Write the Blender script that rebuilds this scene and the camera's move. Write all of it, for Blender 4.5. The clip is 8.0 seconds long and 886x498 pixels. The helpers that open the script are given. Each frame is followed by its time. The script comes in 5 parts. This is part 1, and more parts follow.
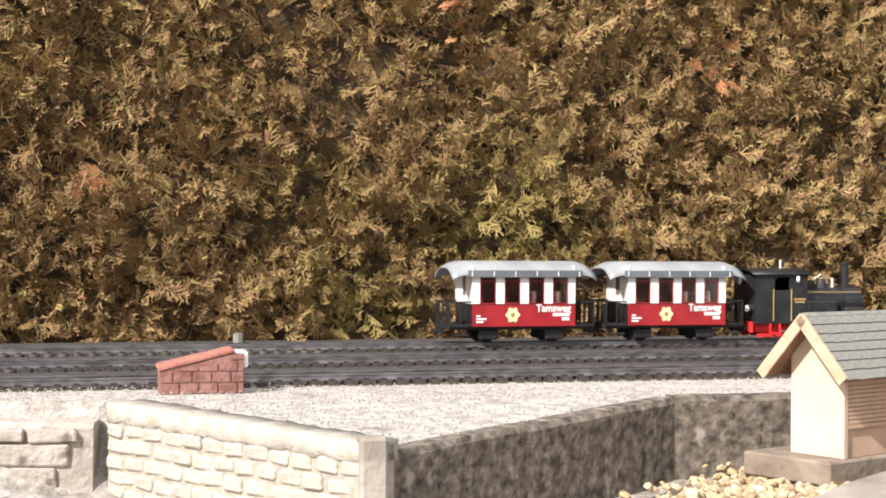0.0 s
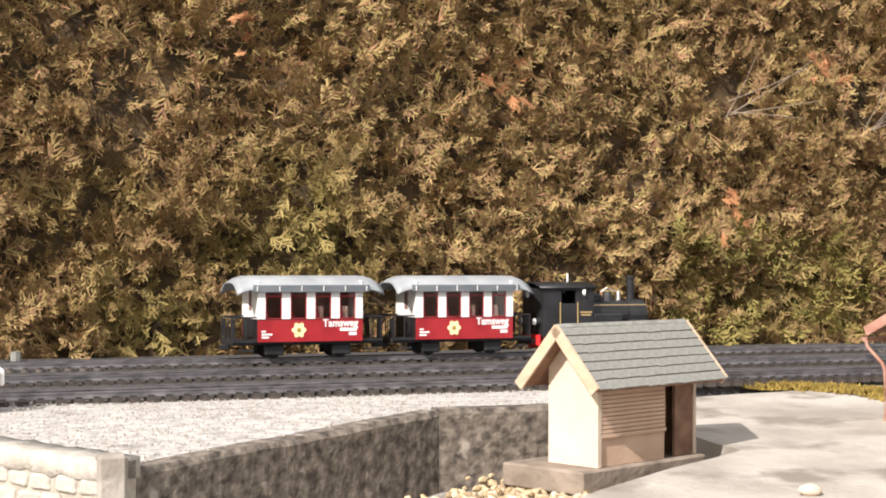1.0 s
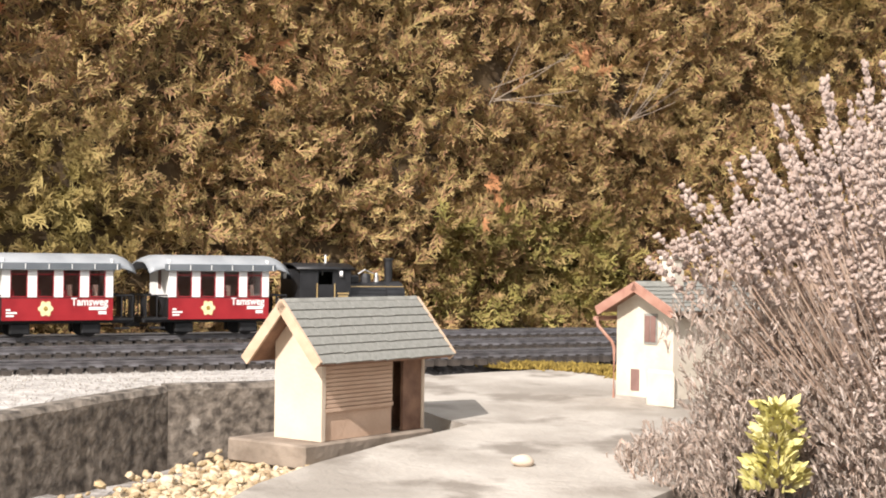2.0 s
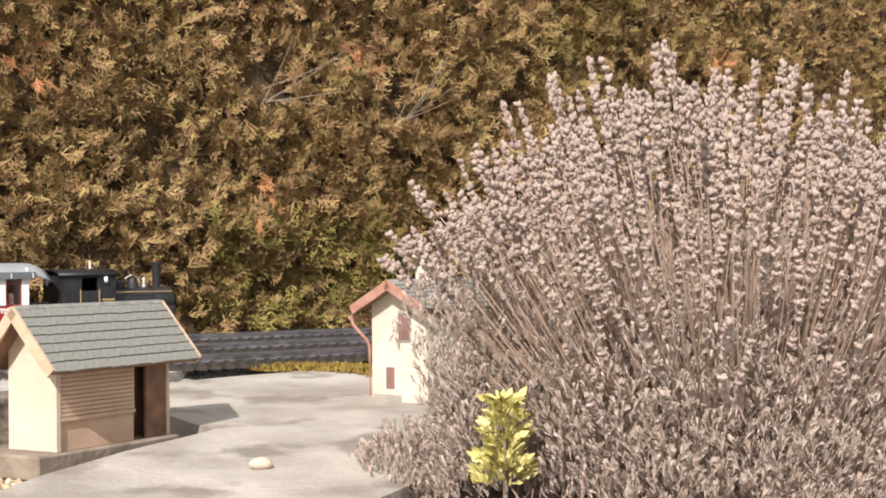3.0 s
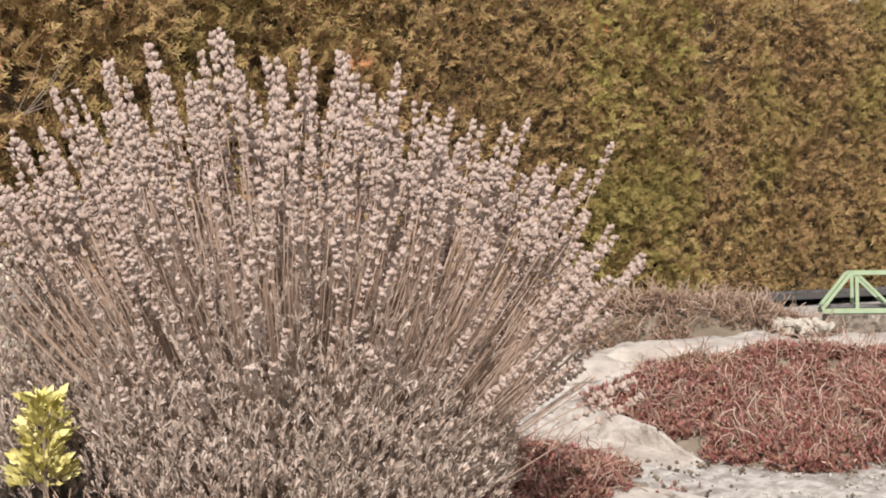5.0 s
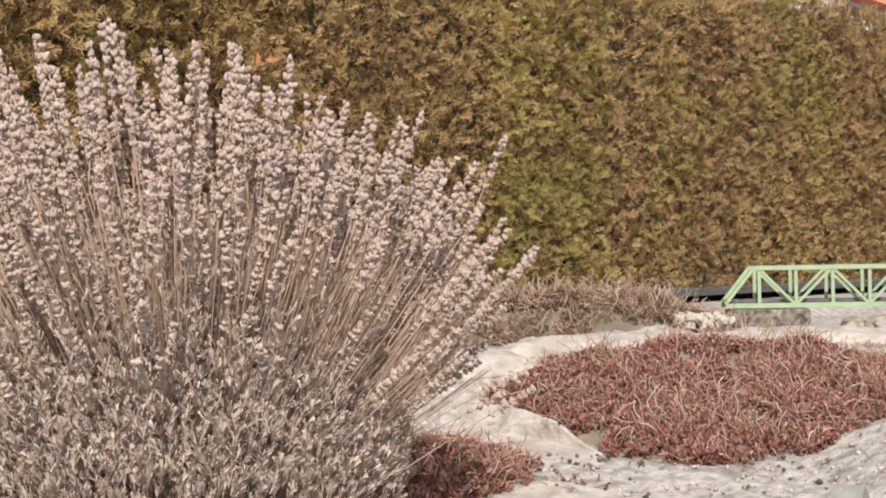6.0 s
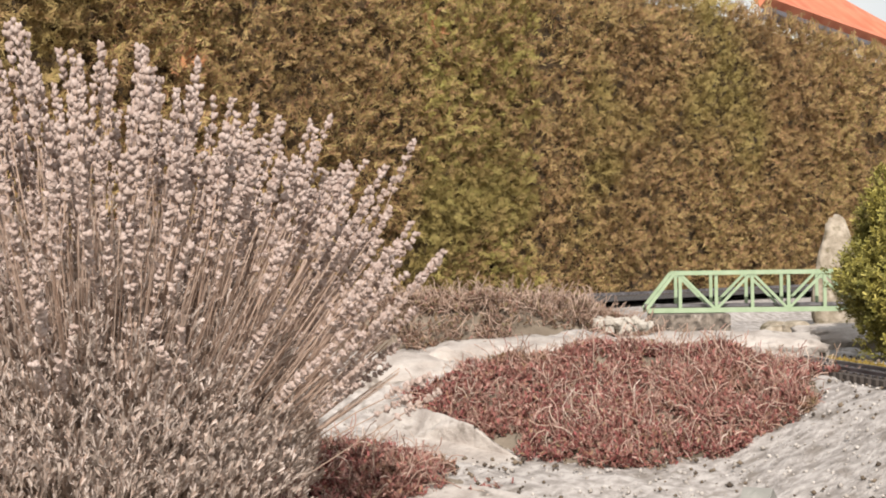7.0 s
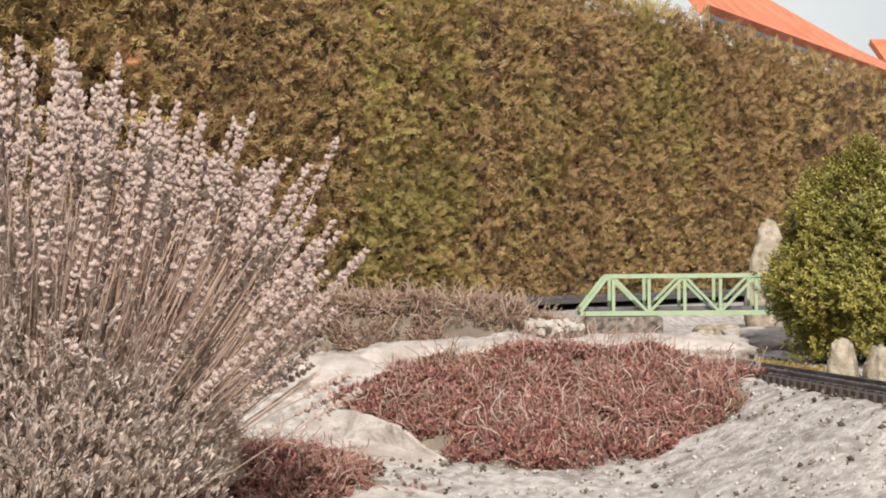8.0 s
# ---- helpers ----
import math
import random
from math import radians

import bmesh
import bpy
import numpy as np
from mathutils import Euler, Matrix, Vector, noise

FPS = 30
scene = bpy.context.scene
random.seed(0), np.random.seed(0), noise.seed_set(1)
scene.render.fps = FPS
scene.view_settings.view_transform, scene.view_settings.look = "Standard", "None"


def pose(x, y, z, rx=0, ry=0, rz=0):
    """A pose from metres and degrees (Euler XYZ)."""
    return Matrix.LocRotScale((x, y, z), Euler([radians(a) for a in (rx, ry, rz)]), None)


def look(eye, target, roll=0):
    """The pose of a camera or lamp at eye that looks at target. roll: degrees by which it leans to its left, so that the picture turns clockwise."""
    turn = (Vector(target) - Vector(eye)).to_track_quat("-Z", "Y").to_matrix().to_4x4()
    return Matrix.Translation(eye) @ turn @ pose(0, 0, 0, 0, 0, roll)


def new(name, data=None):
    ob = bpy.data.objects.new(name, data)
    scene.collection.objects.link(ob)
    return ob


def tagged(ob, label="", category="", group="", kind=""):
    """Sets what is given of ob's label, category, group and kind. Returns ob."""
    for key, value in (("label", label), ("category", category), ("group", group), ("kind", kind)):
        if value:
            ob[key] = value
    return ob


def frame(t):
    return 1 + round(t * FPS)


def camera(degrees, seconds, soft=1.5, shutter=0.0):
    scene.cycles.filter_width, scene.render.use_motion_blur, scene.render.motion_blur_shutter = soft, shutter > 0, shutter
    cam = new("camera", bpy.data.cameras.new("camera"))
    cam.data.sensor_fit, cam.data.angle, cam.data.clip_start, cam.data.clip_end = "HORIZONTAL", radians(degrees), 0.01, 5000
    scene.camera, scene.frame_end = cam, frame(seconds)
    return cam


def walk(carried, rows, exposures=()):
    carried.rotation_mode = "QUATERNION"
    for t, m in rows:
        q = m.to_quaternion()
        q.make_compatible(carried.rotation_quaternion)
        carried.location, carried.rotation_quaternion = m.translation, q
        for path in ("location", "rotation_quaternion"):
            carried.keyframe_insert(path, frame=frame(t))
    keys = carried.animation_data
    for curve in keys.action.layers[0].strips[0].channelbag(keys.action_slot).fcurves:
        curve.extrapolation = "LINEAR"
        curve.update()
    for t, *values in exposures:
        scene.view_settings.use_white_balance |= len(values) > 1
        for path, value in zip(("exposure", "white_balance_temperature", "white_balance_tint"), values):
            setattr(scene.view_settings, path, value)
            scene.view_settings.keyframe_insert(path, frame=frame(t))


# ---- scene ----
cam = camera(33.2, 8.0, soft=1.9)
PATH = [
    (0, pose(0.0000, 0.0000, 0.5000, 89.923, -0.401, -0.000)),
    (0.5, pose(0.0388, 0.0016, 0.4988, 90.028, -0.053, -3.036)),
    (1, pose(0.0812, 0.0078, 0.4957, 90.617, -0.168, -6.431)),
    (1.5, pose(0.1249, 0.0012, 0.4860, 90.403, -0.385, -10.115)),
    (2.8, pose(0.2107, -0.0223, 0.4787, 90.393, -0.148, -20.245)),
    (3, pose(0.2300, -0.0239, 0.4786, 90.367, 0.453, -21.509)),
    (3.5, pose(0.2730, -0.0336, 0.4744, 90.325, 0.272, -25.094)),
    (4, pose(0.3046, -0.0467, 0.4708, 90.346, 0.544, -28.974)),
    (4.5, pose(0.3282, -0.0524, 0.4691, 90.370, 0.769, -31.679)),
    (6, pose(0.3632, -0.0670, 0.4613, 90.231, 1.016, -37.017)),
    (6.5, pose(0.3724, -0.0731, 0.4606, 90.268, 0.991, -38.170)),
    (7, pose(0.3824, -0.0829, 0.4597, 90.369, 0.776, -39.536)),
    (7.5, pose(0.3915, -0.0871, 0.4578, 90.416, 0.636, -40.987)),
    (8, pose(0.3987, -0.0936, 0.4552, 90.502, 0.464, -41.731)),
]
walk(cam, PATH, exposures=[(0.0, 0.70), (1.5, 0.70), (3.0, 0.46), (4.5, 0.29), (6.0, 0.32), (7.0, 0.35), (8.0, 0.28)])

# ---------------------------------------------------------------- light
SUN_AZ, SUN_EL = math.atan2(-0.785, -0.62), radians(38)
world = bpy.data.worlds.new("sky")
scene.world = world
world.use_nodes = True
wn = world.node_tree.nodes
sky = wn.new("ShaderNodeTexSky")
sky.sky_type = 'NISHITA'
sky.sun_disc = False
sky.dust_density = 4.0
sky.air_density = 1.3
sky.sun_elevation = SUN_EL
sky.sun_rotation = math.pi / 2 - SUN_AZ
wn["Background"].inputs[1].default_value = 0.12
wl = world.node_tree.links
cloud = wn.new("ShaderNodeTexNoise")
cloud.inputs["Scale"].default_value, cloud.inputs["Detail"].default_value = 3.0, 6.0
wl.new(wn.new("ShaderNodeTexCoord").outputs["Generated"], cloud.inputs["Vector"])
thin = wn.new("ShaderNodeMapRange")
for k, v in ((1, 0.3), (2, 0.65), (3, 0.45), (4, 0.95)):
    thin.inputs[k].default_value = v
wl.new(cloud.outputs[0], thin.inputs[0])
veil = wn.new("ShaderNodeMix")
veil.data_type = 'RGBA'
veil.inputs[7].default_value = (6.2, 6.1, 6.0, 1)
wl.new(thin.outputs[0], veil.inputs[0])
wl.new(sky.outputs[0], veil.inputs[6])
wl.new(veil.outputs[2], wn["Background"].inputs[0])
sun_data = bpy.data.lights.new("sun", 'SUN')
sun_data.energy, sun_data.angle, sun_data.color = 4.6, radians(0.6), (1.0, 0.93, 0.88)
sun = new("sun", sun_data)
to_sun = Vector((math.cos(SUN_AZ) * math.cos(SUN_EL), math.sin(SUN_AZ) * math.cos(SUN_EL), math.sin(SUN_EL)))
sun.matrix_world = look(to_sun * 20, (0, 0, 0))

# ---------------------------------------------------------------- materials
def mat(name, a, b, scale=20.0, rough=0.8, metal=0.0, bump=0.0, bump_scale=80.0, spots=None, spot_scale=8.0, spot_at=0.6,
        island=None, per_object=False, coat=0.0, trans=0.0):
    """a, b: the two colours that noise mixes; spots: a third colour in larger patches; island: a ramp of colours by piece."""
    m = bpy.data.materials.new(name)
    m.use_nodes = True
    n, l = m.node_tree.nodes, m.node_tree.links
    p = n["Principled BSDF"]
    p.inputs["Roughness"].default_value, p.inputs["Metallic"].default_value = rough, metal
    p.inputs["Coat Weight"].default_value = coat
    tc = n.new("ShaderNodeTexCoord")
    co = tc.outputs["Object"]
    def noise_node(s, d=5.0):
        t = n.new("ShaderNodeTexNoise")
        t.inputs["Scale"].default_value, t.inputs["Detail"].default_value = s, d
        l.new(co, t.inputs["Vector"])
        return t
    def mix(f, c1, c2):
        x = n.new("ShaderNodeMix")
        x.data_type = 'RGBA'
        for sock, v in ((x.inputs[0], f), (x.inputs[6], c1), (x.inputs[7], c2)):
            if isinstance(v, (tuple, list)):
                sock.default_value = (*v, 1)
            elif isinstance(v, float):
                sock.default_value = v
            else:
                l.new(v, sock)
        return x.outputs[2]
    def ramp(src, lo, hi):
        r = n.new("ShaderNodeValToRGB")
        r.color_ramp.elements[0].position, r.color_ramp.elements[1].position = lo, hi
        l.new(src, r.inputs[0])
        return r.outputs[0]
    if island:
        src = n.new("ShaderNodeObjectInfo").outputs["Random"] if per_object else n.new("ShaderNodeNewGeometry").outputs["Random Per Island"]
        r = n.new("ShaderNodeValToRGB")
        els = r.color_ramp.elements
        while len(els) < len(island):
            els.new(0.5)
        for k, c in enumerate(island):
            els[k].position, els[k].color = k / (len(island) - 1), (*c, 1)
        l.new(src, r.inputs[0])
        col = r.outputs[0]
        col = mix(ramp(noise_node(scale).outputs[0], 0.35, 0.7), col, mix(0.55, col, a))
    else:
        col = mix(ramp(noise_node(scale).outputs[0], 0.35, 0.65), a, b)
    if spots:
        col = mix(ramp(noise_node(spot_scale, 6.0).outputs[0], spot_at, spot_at + 0.12), col, spots)
    l.new(col, p.inputs["Base Color"])
    if bump:
        t = noise_node(bump_scale, 8.0)
        bn = n.new("ShaderNodeBump")
        bn.inputs["Strength"].default_value, bn.inputs["Distance"].default_value = bump, 0.004
        l.new(t.outputs[0], bn.inputs["Height"])
        l.new(bn.outputs[0], p.inputs["Normal"])
    if trans:
        p.inputs["Transmission Weight"].default_value = trans
        p.inputs["IOR"].default_value = 1.45
    return m

M_SOIL = mat("soil", (0.11, 0.085, 0.06), (0.24, 0.20, 0.15), 9, 0.95, bump=0.8, bump_scale=120)
M_GRAVEL = mat("pale_gravel", (0.22, 0.198, 0.178), (0.43, 0.398, 0.368), 55, 0.95, bump=1.0, bump_scale=150, spots=(0.19, 0.165, 0.14), spot_scale=26, spot_at=0.55)
M_PLATFORM = mat("white_gravel", (0.33, 0.305, 0.28), (0.55, 0.515, 0.48), 70, 0.95, bump=1.0, bump_scale=190, spots=(0.27, 0.245, 0.22), spot_scale=14, spot_at=0.60)
M_BALLAST = mat("dark_ballast", (0.028, 0.026, 0.027), (0.085, 0.078, 0.075), 120, 0.9, bump=1.0, bump_scale=200)
M_CONC = mat("concrete", (0.27, 0.24, 0.205), (0.43, 0.392, 0.345), 9, 0.9, bump=0.6, bump_scale=110, spots=(0.21, 0.182, 0.152), spot_scale=11, spot_at=0.53)
M_STAIN = mat("stained_concrete", (0.05, 0.040, 0.032), (0.22, 0.185, 0.15), 75, 0.95, bump=1.0, bump_scale=90, spots=(0.34, 0.30, 0.255), spot_scale=45, spot_at=0.62)
M_ROCK = mat("pale_rock", (0.27, 0.235, 0.205), (0.43, 0.39, 0.35), 22, 0.9, bump=1.0, bump_scale=110, spots=(0.17, 0.145, 0.12), spot_scale=34, spot_at=0.60)
M_LICHEN = mat("lichen_stone", (0.20, 0.165, 0.115), (0.38, 0.33, 0.26), 45, 0.95, bump=1.0, bump_scale=120, spots=(0.15, 0.125, 0.075), spot_scale=28, spot_at=0.56)
M_WHITEBRICK = mat("white_brick", (0.35, 0.315, 0.265), (0.48, 0.445, 0.39), 50, 0.9, bump=0.5, bump_scale=200)
M_MORTAR = mat("cream_mortar", (0.31, 0.275, 0.225), (0.42, 0.38, 0.325), 90, 0.95, bump=0.4, bump_scale=250)
M_SLEEPER = mat("sleeper_plastic", (0.030, 0.024, 0.020), (0.075, 0.06, 0.05), 60, 0.75, bump=0.3, bump_scale=250)
M_RAIL = mat("rail_steel", (0.10, 0.095, 0.10), (0.22, 0.21, 0.22), 40, 0.36, metal=0.4)
M_SLATE = mat("slate_grey", (0.19, 0.188, 0.168), (0.29, 0.287, 0.258), 40, 0.8, bump=0.4, bump_scale=220)
M_WALL_TAN = mat("tan_board", (0.50, 0.34, 0.24), (0.58, 0.41, 0.30), 30, 0.8, bump=0.15, bump_scale=200)
M_GABLE = mat("cream_board", (0.56, 0.455, 0.355), (0.63, 0.52, 0.41), 25, 0.8, bump=0.15, bump_scale=200)
M_TRIMWOOD = mat("pale_wood_trim", (0.44, 0.31, 0.21), (0.56, 0.42, 0.30), 40, 0.75)
M_BROWN = mat("brown_wood", (0.16, 0.085, 0.055), (0.27, 0.155, 0.10), 40, 0.8, bump=0.3, bump_scale=160)
M_BOARD = mat("weathered_board", (0.16, 0.125, 0.095), (0.29, 0.235, 0.185), 25, 0.9, bump=0.5, bump_scale=90)
M_REDBRICK = mat("faded_red_brick", (0.17, 0.075, 0.062), (0.30, 0.155, 0.135), 60, 0.9, bump=0.5, bump_scale=200)
# brighter, more orange copy of the red brick: sunlight painted on the buffer's top
M_REDBRICK_LIT = mat("sunlit_red_brick", (0.28, 0.10, 0.075), (0.40, 0.19, 0.145), 90, 0.9, bump=0.5, bump_scale=200)
M_COACH_RED = mat("carriage_red", (0.26, 0.012, 0.018), (0.34, 0.02, 0.026), 30, 0.38, coat=0.2)
M_COACH_WHITE = mat("carriage_white", (0.76, 0.75, 0.73), (0.82, 0.81, 0.80), 30, 0.4, coat=0.2)
# roof grey is paler than its edge: sun and sky light put into the colour
M_COACH_ROOF_LIT = mat("carriage_roof_sunlit_grey", (0.25, 0.265, 0.28), (0.34, 0.355, 0.37), 20, 0.42)
M_FASCIA = mat("carriage_roof_edge", (0.10, 0.115, 0.13), (0.15, 0.165, 0.18), 20, 0.45)
M_BLACK = mat("black_paint", (0.009, 0.009, 0.010), (0.02, 0.02, 0.022), 40, 0.5)
M_DARKIN = mat("dark_interior", (0.15, 0.085, 0.07), (0.24, 0.14, 0.12), 30, 0.8)
M_LOCO_RED = mat("loco_red", (0.62, 0.02, 0.025), (0.75, 0.04, 0.04), 30, 0.4)
M_BRASS = mat("brass_line", (0.55, 0.38, 0.16), (0.68, 0.50, 0.25), 30, 0.4, metal=0.6)
M_SILVER = mat("bright_rod", (0.45, 0.44, 0.43), (0.6, 0.6, 0.6), 30, 0.35, metal=0.8)
M_LAMP = mat("lamp_white", (0.8, 0.8, 0.78), (0.85, 0.85, 0.83), 30, 0.3)
M_EMBLEM = mat("emblem_yellow", (0.72, 0.62, 0.30), (0.82, 0.74, 0.46), 60, 0.6)
M_LETTER = mat("letter_white", (0.8, 0.8, 0.78), (0.82, 0.82, 0.8), 30, 0.5)
M_DOLL = mat("doll_plastic", (0.45, 0.30, 0.24), (0.6, 0.42, 0.35), 40, 0.5)
M_GLASS = mat("window_glass", (0.9, 0.9, 0.9), (0.95, 0.95, 0.95), 5, 0.05, trans=1.0)
M_GREEN = mat("bridge_green", (0.25, 0.33, 0.20), (0.31, 0.39, 0.255), 30, 0.5)
M_HEDGE = mat("hedge_fronds", (0.22, 0.125, 0.055), (0, 0, 0), 1.6, 0.8,
              island=((0.134, 0.069, 0.041), (0.313, 0.190, 0.081), (0.302, 0.241, 0.072), (0.179, 0.095, 0.051), (0.347, 0.168, 0.092), (0.514, 0.403, 0.163), (0.202, 0.179, 0.056), (0.290, 0.140, 0.076), (0.391, 0.291, 0.097), (0.145, 0.112, 0.046), (0.469, 0.347, 0.122), (0.223, 0.123, 0.067)),
              spots=(0.27, 0.21, 0.065), spot_scale=1.8, spot_at=0.57)
M_HEDGE_GREEN = mat("hedge_green_fronds", (0.20, 0.15, 0.05), (0, 0, 0), 1.6, 0.8,
                    island=((0.20, 0.16, 0.045), (0.32, 0.27, 0.065), (0.26, 0.25, 0.06), (0.38, 0.31, 0.09), (0.24, 0.15, 0.06)))
# dark colour in place of the shade inside hedge and bush
M_SHADE_CORE = mat("shade_core", (0.035, 0.023, 0.012), (0.10, 0.065, 0.03), 20, 1.0, bump=1.0, bump_scale=40)
M_LITTER = mat("dark_litter", (0.06, 0.045, 0.03), (0, 0, 0), 30, 0.95, island=((0.04, 0.03, 0.022), (0.12, 0.09, 0.06), (0.22, 0.17, 0.12)))
M_GRIT = mat("grit", (0.3, 0.27, 0.23), (0, 0, 0), 30, 0.95, island=((0.26, 0.235, 0.21), (0.38, 0.35, 0.32), (0.50, 0.465, 0.43)))
M_DEAD = mat("dead_sprig", (0.36, 0.15, 0.065), (0.44, 0.21, 0.09), 30, 0.9)
M_TWIG = mat("dry_twig", (0.16, 0.12, 0.09), (0.30, 0.24, 0.18), 30, 0.9)
M_LAV_HEAD = mat("dry_lavender_flower", (0.34, 0.26, 0.21), (0, 0, 0), 60, 0.95,
                 island=((0.26, 0.19, 0.16), (0.36, 0.283, 0.248), (0.42, 0.345, 0.31), (0.31, 0.235, 0.20)))
M_LAV_STEM = mat("dry_lavender_stem", (0.27, 0.17, 0.115), (0, 0, 0), 40, 0.95,
                 island=((0.32, 0.22, 0.165), (0.52, 0.40, 0.32), (0.42, 0.30, 0.23)))
M_LAV_LEAF = mat("lavender_leaf", (0.24, 0.19, 0.15), (0, 0, 0), 30, 0.95,
                 island=((0.24, 0.19, 0.15), (0.42, 0.35, 0.30), (0.58, 0.50, 0.45), (0.34, 0.235, 0.18), (0.48, 0.385, 0.325)))
M_SEDUM = mat("red_sedum", (0.34, 0.17, 0.13), (0, 0, 0), 8, 0.8,
              island=((0.15, 0.030, 0.032), (0.28, 0.07, 0.068), (0.30, 0.15, 0.12), (0.46, 0.33, 0.28), (0.20, 0.16, 0.07), (0.29, 0.065, 0.068), (0.12, 0.06, 0.045), (0.20, 0.04, 0.045), (0.26, 0.17, 0.125)),
              spots=(0.19, 0.14, 0.07), spot_scale=9, spot_at=0.62)
M_SEDUM_STEM = mat("pale_sedum_stem", (0.42, 0.28, 0.22), (0, 0, 0), 12, 0.9, island=((0.15, 0.085, 0.06), (0.33, 0.17, 0.135), (0.52, 0.40, 0.32), (0.22, 0.14, 0.085), (0.64, 0.54, 0.46), (0.38, 0.24, 0.18), (0.20, 0.06, 0.055)))
M_SEDUM_DRY = mat("dry_sedum", (0.16, 0.10, 0.07), (0, 0, 0), 12, 0.9,
                  island=((0.09, 0.055, 0.04), (0.19, 0.12, 0.085), (0.32, 0.22, 0.165), (0.14, 0.115, 0.045), (0.24, 0.10, 0.085), (0.18, 0.15, 0.06)))
M_YELLOW = mat("yellow_foliage", (0.50, 0.46, 0.10), (0, 0, 0), 30, 0.7, island=((0.44, 0.39, 0.13), (0.58, 0.52, 0.21), (0.68, 0.62, 0.33)))
M_SHRUB = mat("juniper_green", (0.05, 0.075, 0.015), (0, 0, 0), 14, 0.7,
              island=((0.12, 0.105, 0.022), (0.24, 0.207, 0.036), (0.34, 0.292, 0.055), (0.44, 0.37, 0.09)))
M_MOSS = mat("moss", (0.17, 0.115, 0.022), (0.36, 0.26, 0.06), 60, 1.0, bump=1.0, bump_scale=150)
M_PEBBLE = mat("pebble", (0.50, 0.38, 0.22), (0, 0, 0), 60, 0.7, island=((0.20, 0.135, 0.075), (0.34, 0.24, 0.13), (0.50, 0.40, 0.26), (0.62, 0.53, 0.40), (0.42, 0.30, 0.16), (0.56, 0.46, 0.30)), per_object=True)
M_PEBBLE_FILL = mat("small_pebble", (0.40, 0.30, 0.18), (0, 0, 0), 60, 0.8, island=((0.20, 0.13, 0.07), (0.40, 0.31, 0.19), (0.55, 0.46, 0.33), (0.30, 0.21, 0.12)))
M_STATION = mat("cream_render", (0.54, 0.48, 0.39), (0.64, 0.58, 0.49), 30, 0.85, bump=0.2, bump_scale=150)
M_RUST = mat("rust_trim", (0.30, 0.14, 0.10), (0.42, 0.24, 0.18), 40, 0.7)
M_ROOFTILE = mat("orange_roof_tile", (0.42, 0.12, 0.055), (0.55, 0.19, 0.10), 3, 0.85, bump=0.3, bump_scale=20)
M_FAR_WALL = mat("far_house_wall", (0.5, 0.48, 0.45), (0.6, 0.58, 0.55), 2, 0.9)
M_DARKTRIM = mat("dark_gutter", (0.05, 0.045, 0.05), (0.09, 0.08, 0.085), 3, 0.7)

# ---------------------------------------------------------------- mesh helpers
def link(name, me, material, parent=None, label=""):
    ob = new(name, me)
    if material:
        me.materials.append(material)
    if parent:
        ob.parent = parent
    if label:
        ob["label"] = label
    return ob

def part(name, bm, material, parent=None, label="", smooth=False):
    me = bpy.data.meshes.new(name)
    bmesh.ops.recalc_face_normals(bm, faces=bm.faces)
    if smooth:
        for fc in bm.faces:
            fc.smooth = True
    bm.to_mesh(me)
    bm.free()
    return link(name, me, material, parent, label)

def empty(name, m=None):
    ob = new(name)
    ob.empty_display_size = 0.05
    if m is not None:
        ob.matrix_world = m
    return ob

def add_box(bm, x0, x1, y0, y1, z0, z1, m=None, bevel=0.0):
    vs = [bm.verts.new((x, y, z)) for x in (x0, x1) for y in (y0, y1) for z in (z0, z1)]
    fs = [bm.faces.new([vs[i] for i in q]) for q in ((0, 1, 3, 2), (4, 6, 7, 5), (0, 4, 5, 1), (2, 3, 7, 6), (0, 2, 6, 4), (1, 5, 7, 3))]
    if bevel:
        bmesh.ops.recalc_face_normals(bm, faces=fs)
        r = bmesh.ops.bevel(bm, geom=list({e for fc in fs for e in fc.edges}), offset=bevel, segments=1, affect='EDGES')
        vs = list({v for fc in r["faces"] for v in fc.verts} | {v for v in vs if v.is_valid})
    if m is not None:
        bmesh.ops.transform(bm, matrix=m, verts=vs)
    return vs

def box(x0, x1, y0, y1, z0, z1, bevel=0.0, m=None):
    bm = bmesh.new()
    add_box(bm, x0, x1, y0, y1, z0, z1, m, bevel)
    return bm

def prism(pts, z0, z1, bevel=0.0):
    """An upright prism over the plan polygon pts; z0 and z1 may be functions of x, y."""
    bm = bmesh.new()
    zf = lambda z, p: z(p[0], p[1]) if callable(z) else z
    lo = [bm.verts.new((p[0], p[1], zf(z0, p))) for p in pts]
    hi = [bm.verts.new((p[0], p[1], zf(z1, p))) for p in pts]
    bm.faces.new(lo[::-1])
    bm.faces.new(hi)
    for k in range(len(pts)):
        j = (k + 1) % len(pts)
        bm.faces.new((lo[k], lo[j], hi[j], hi[k]))
    if bevel:
        bmesh.ops.bevel(bm, geom=bm.edges[:], offset=bevel, segments=2, affect='EDGES')
    return bm

def profile_y(pts, y0, y1):
    """Extrude the outline pts in x, z along y."""
    bm = bmesh.new()
    a = [bm.verts.new((p[0], y0, p[1])) for p in pts]
    b = [bm.verts.new((p[0], y1, p[1])) for p in pts]
    bm.faces.new(a)
    bm.faces.new(b[::-1])
    for k in range(len(pts)):
        j = (k + 1) % len(pts)
        bm.faces.new((a[k], b[k], b[j], a[j]))
    return bm

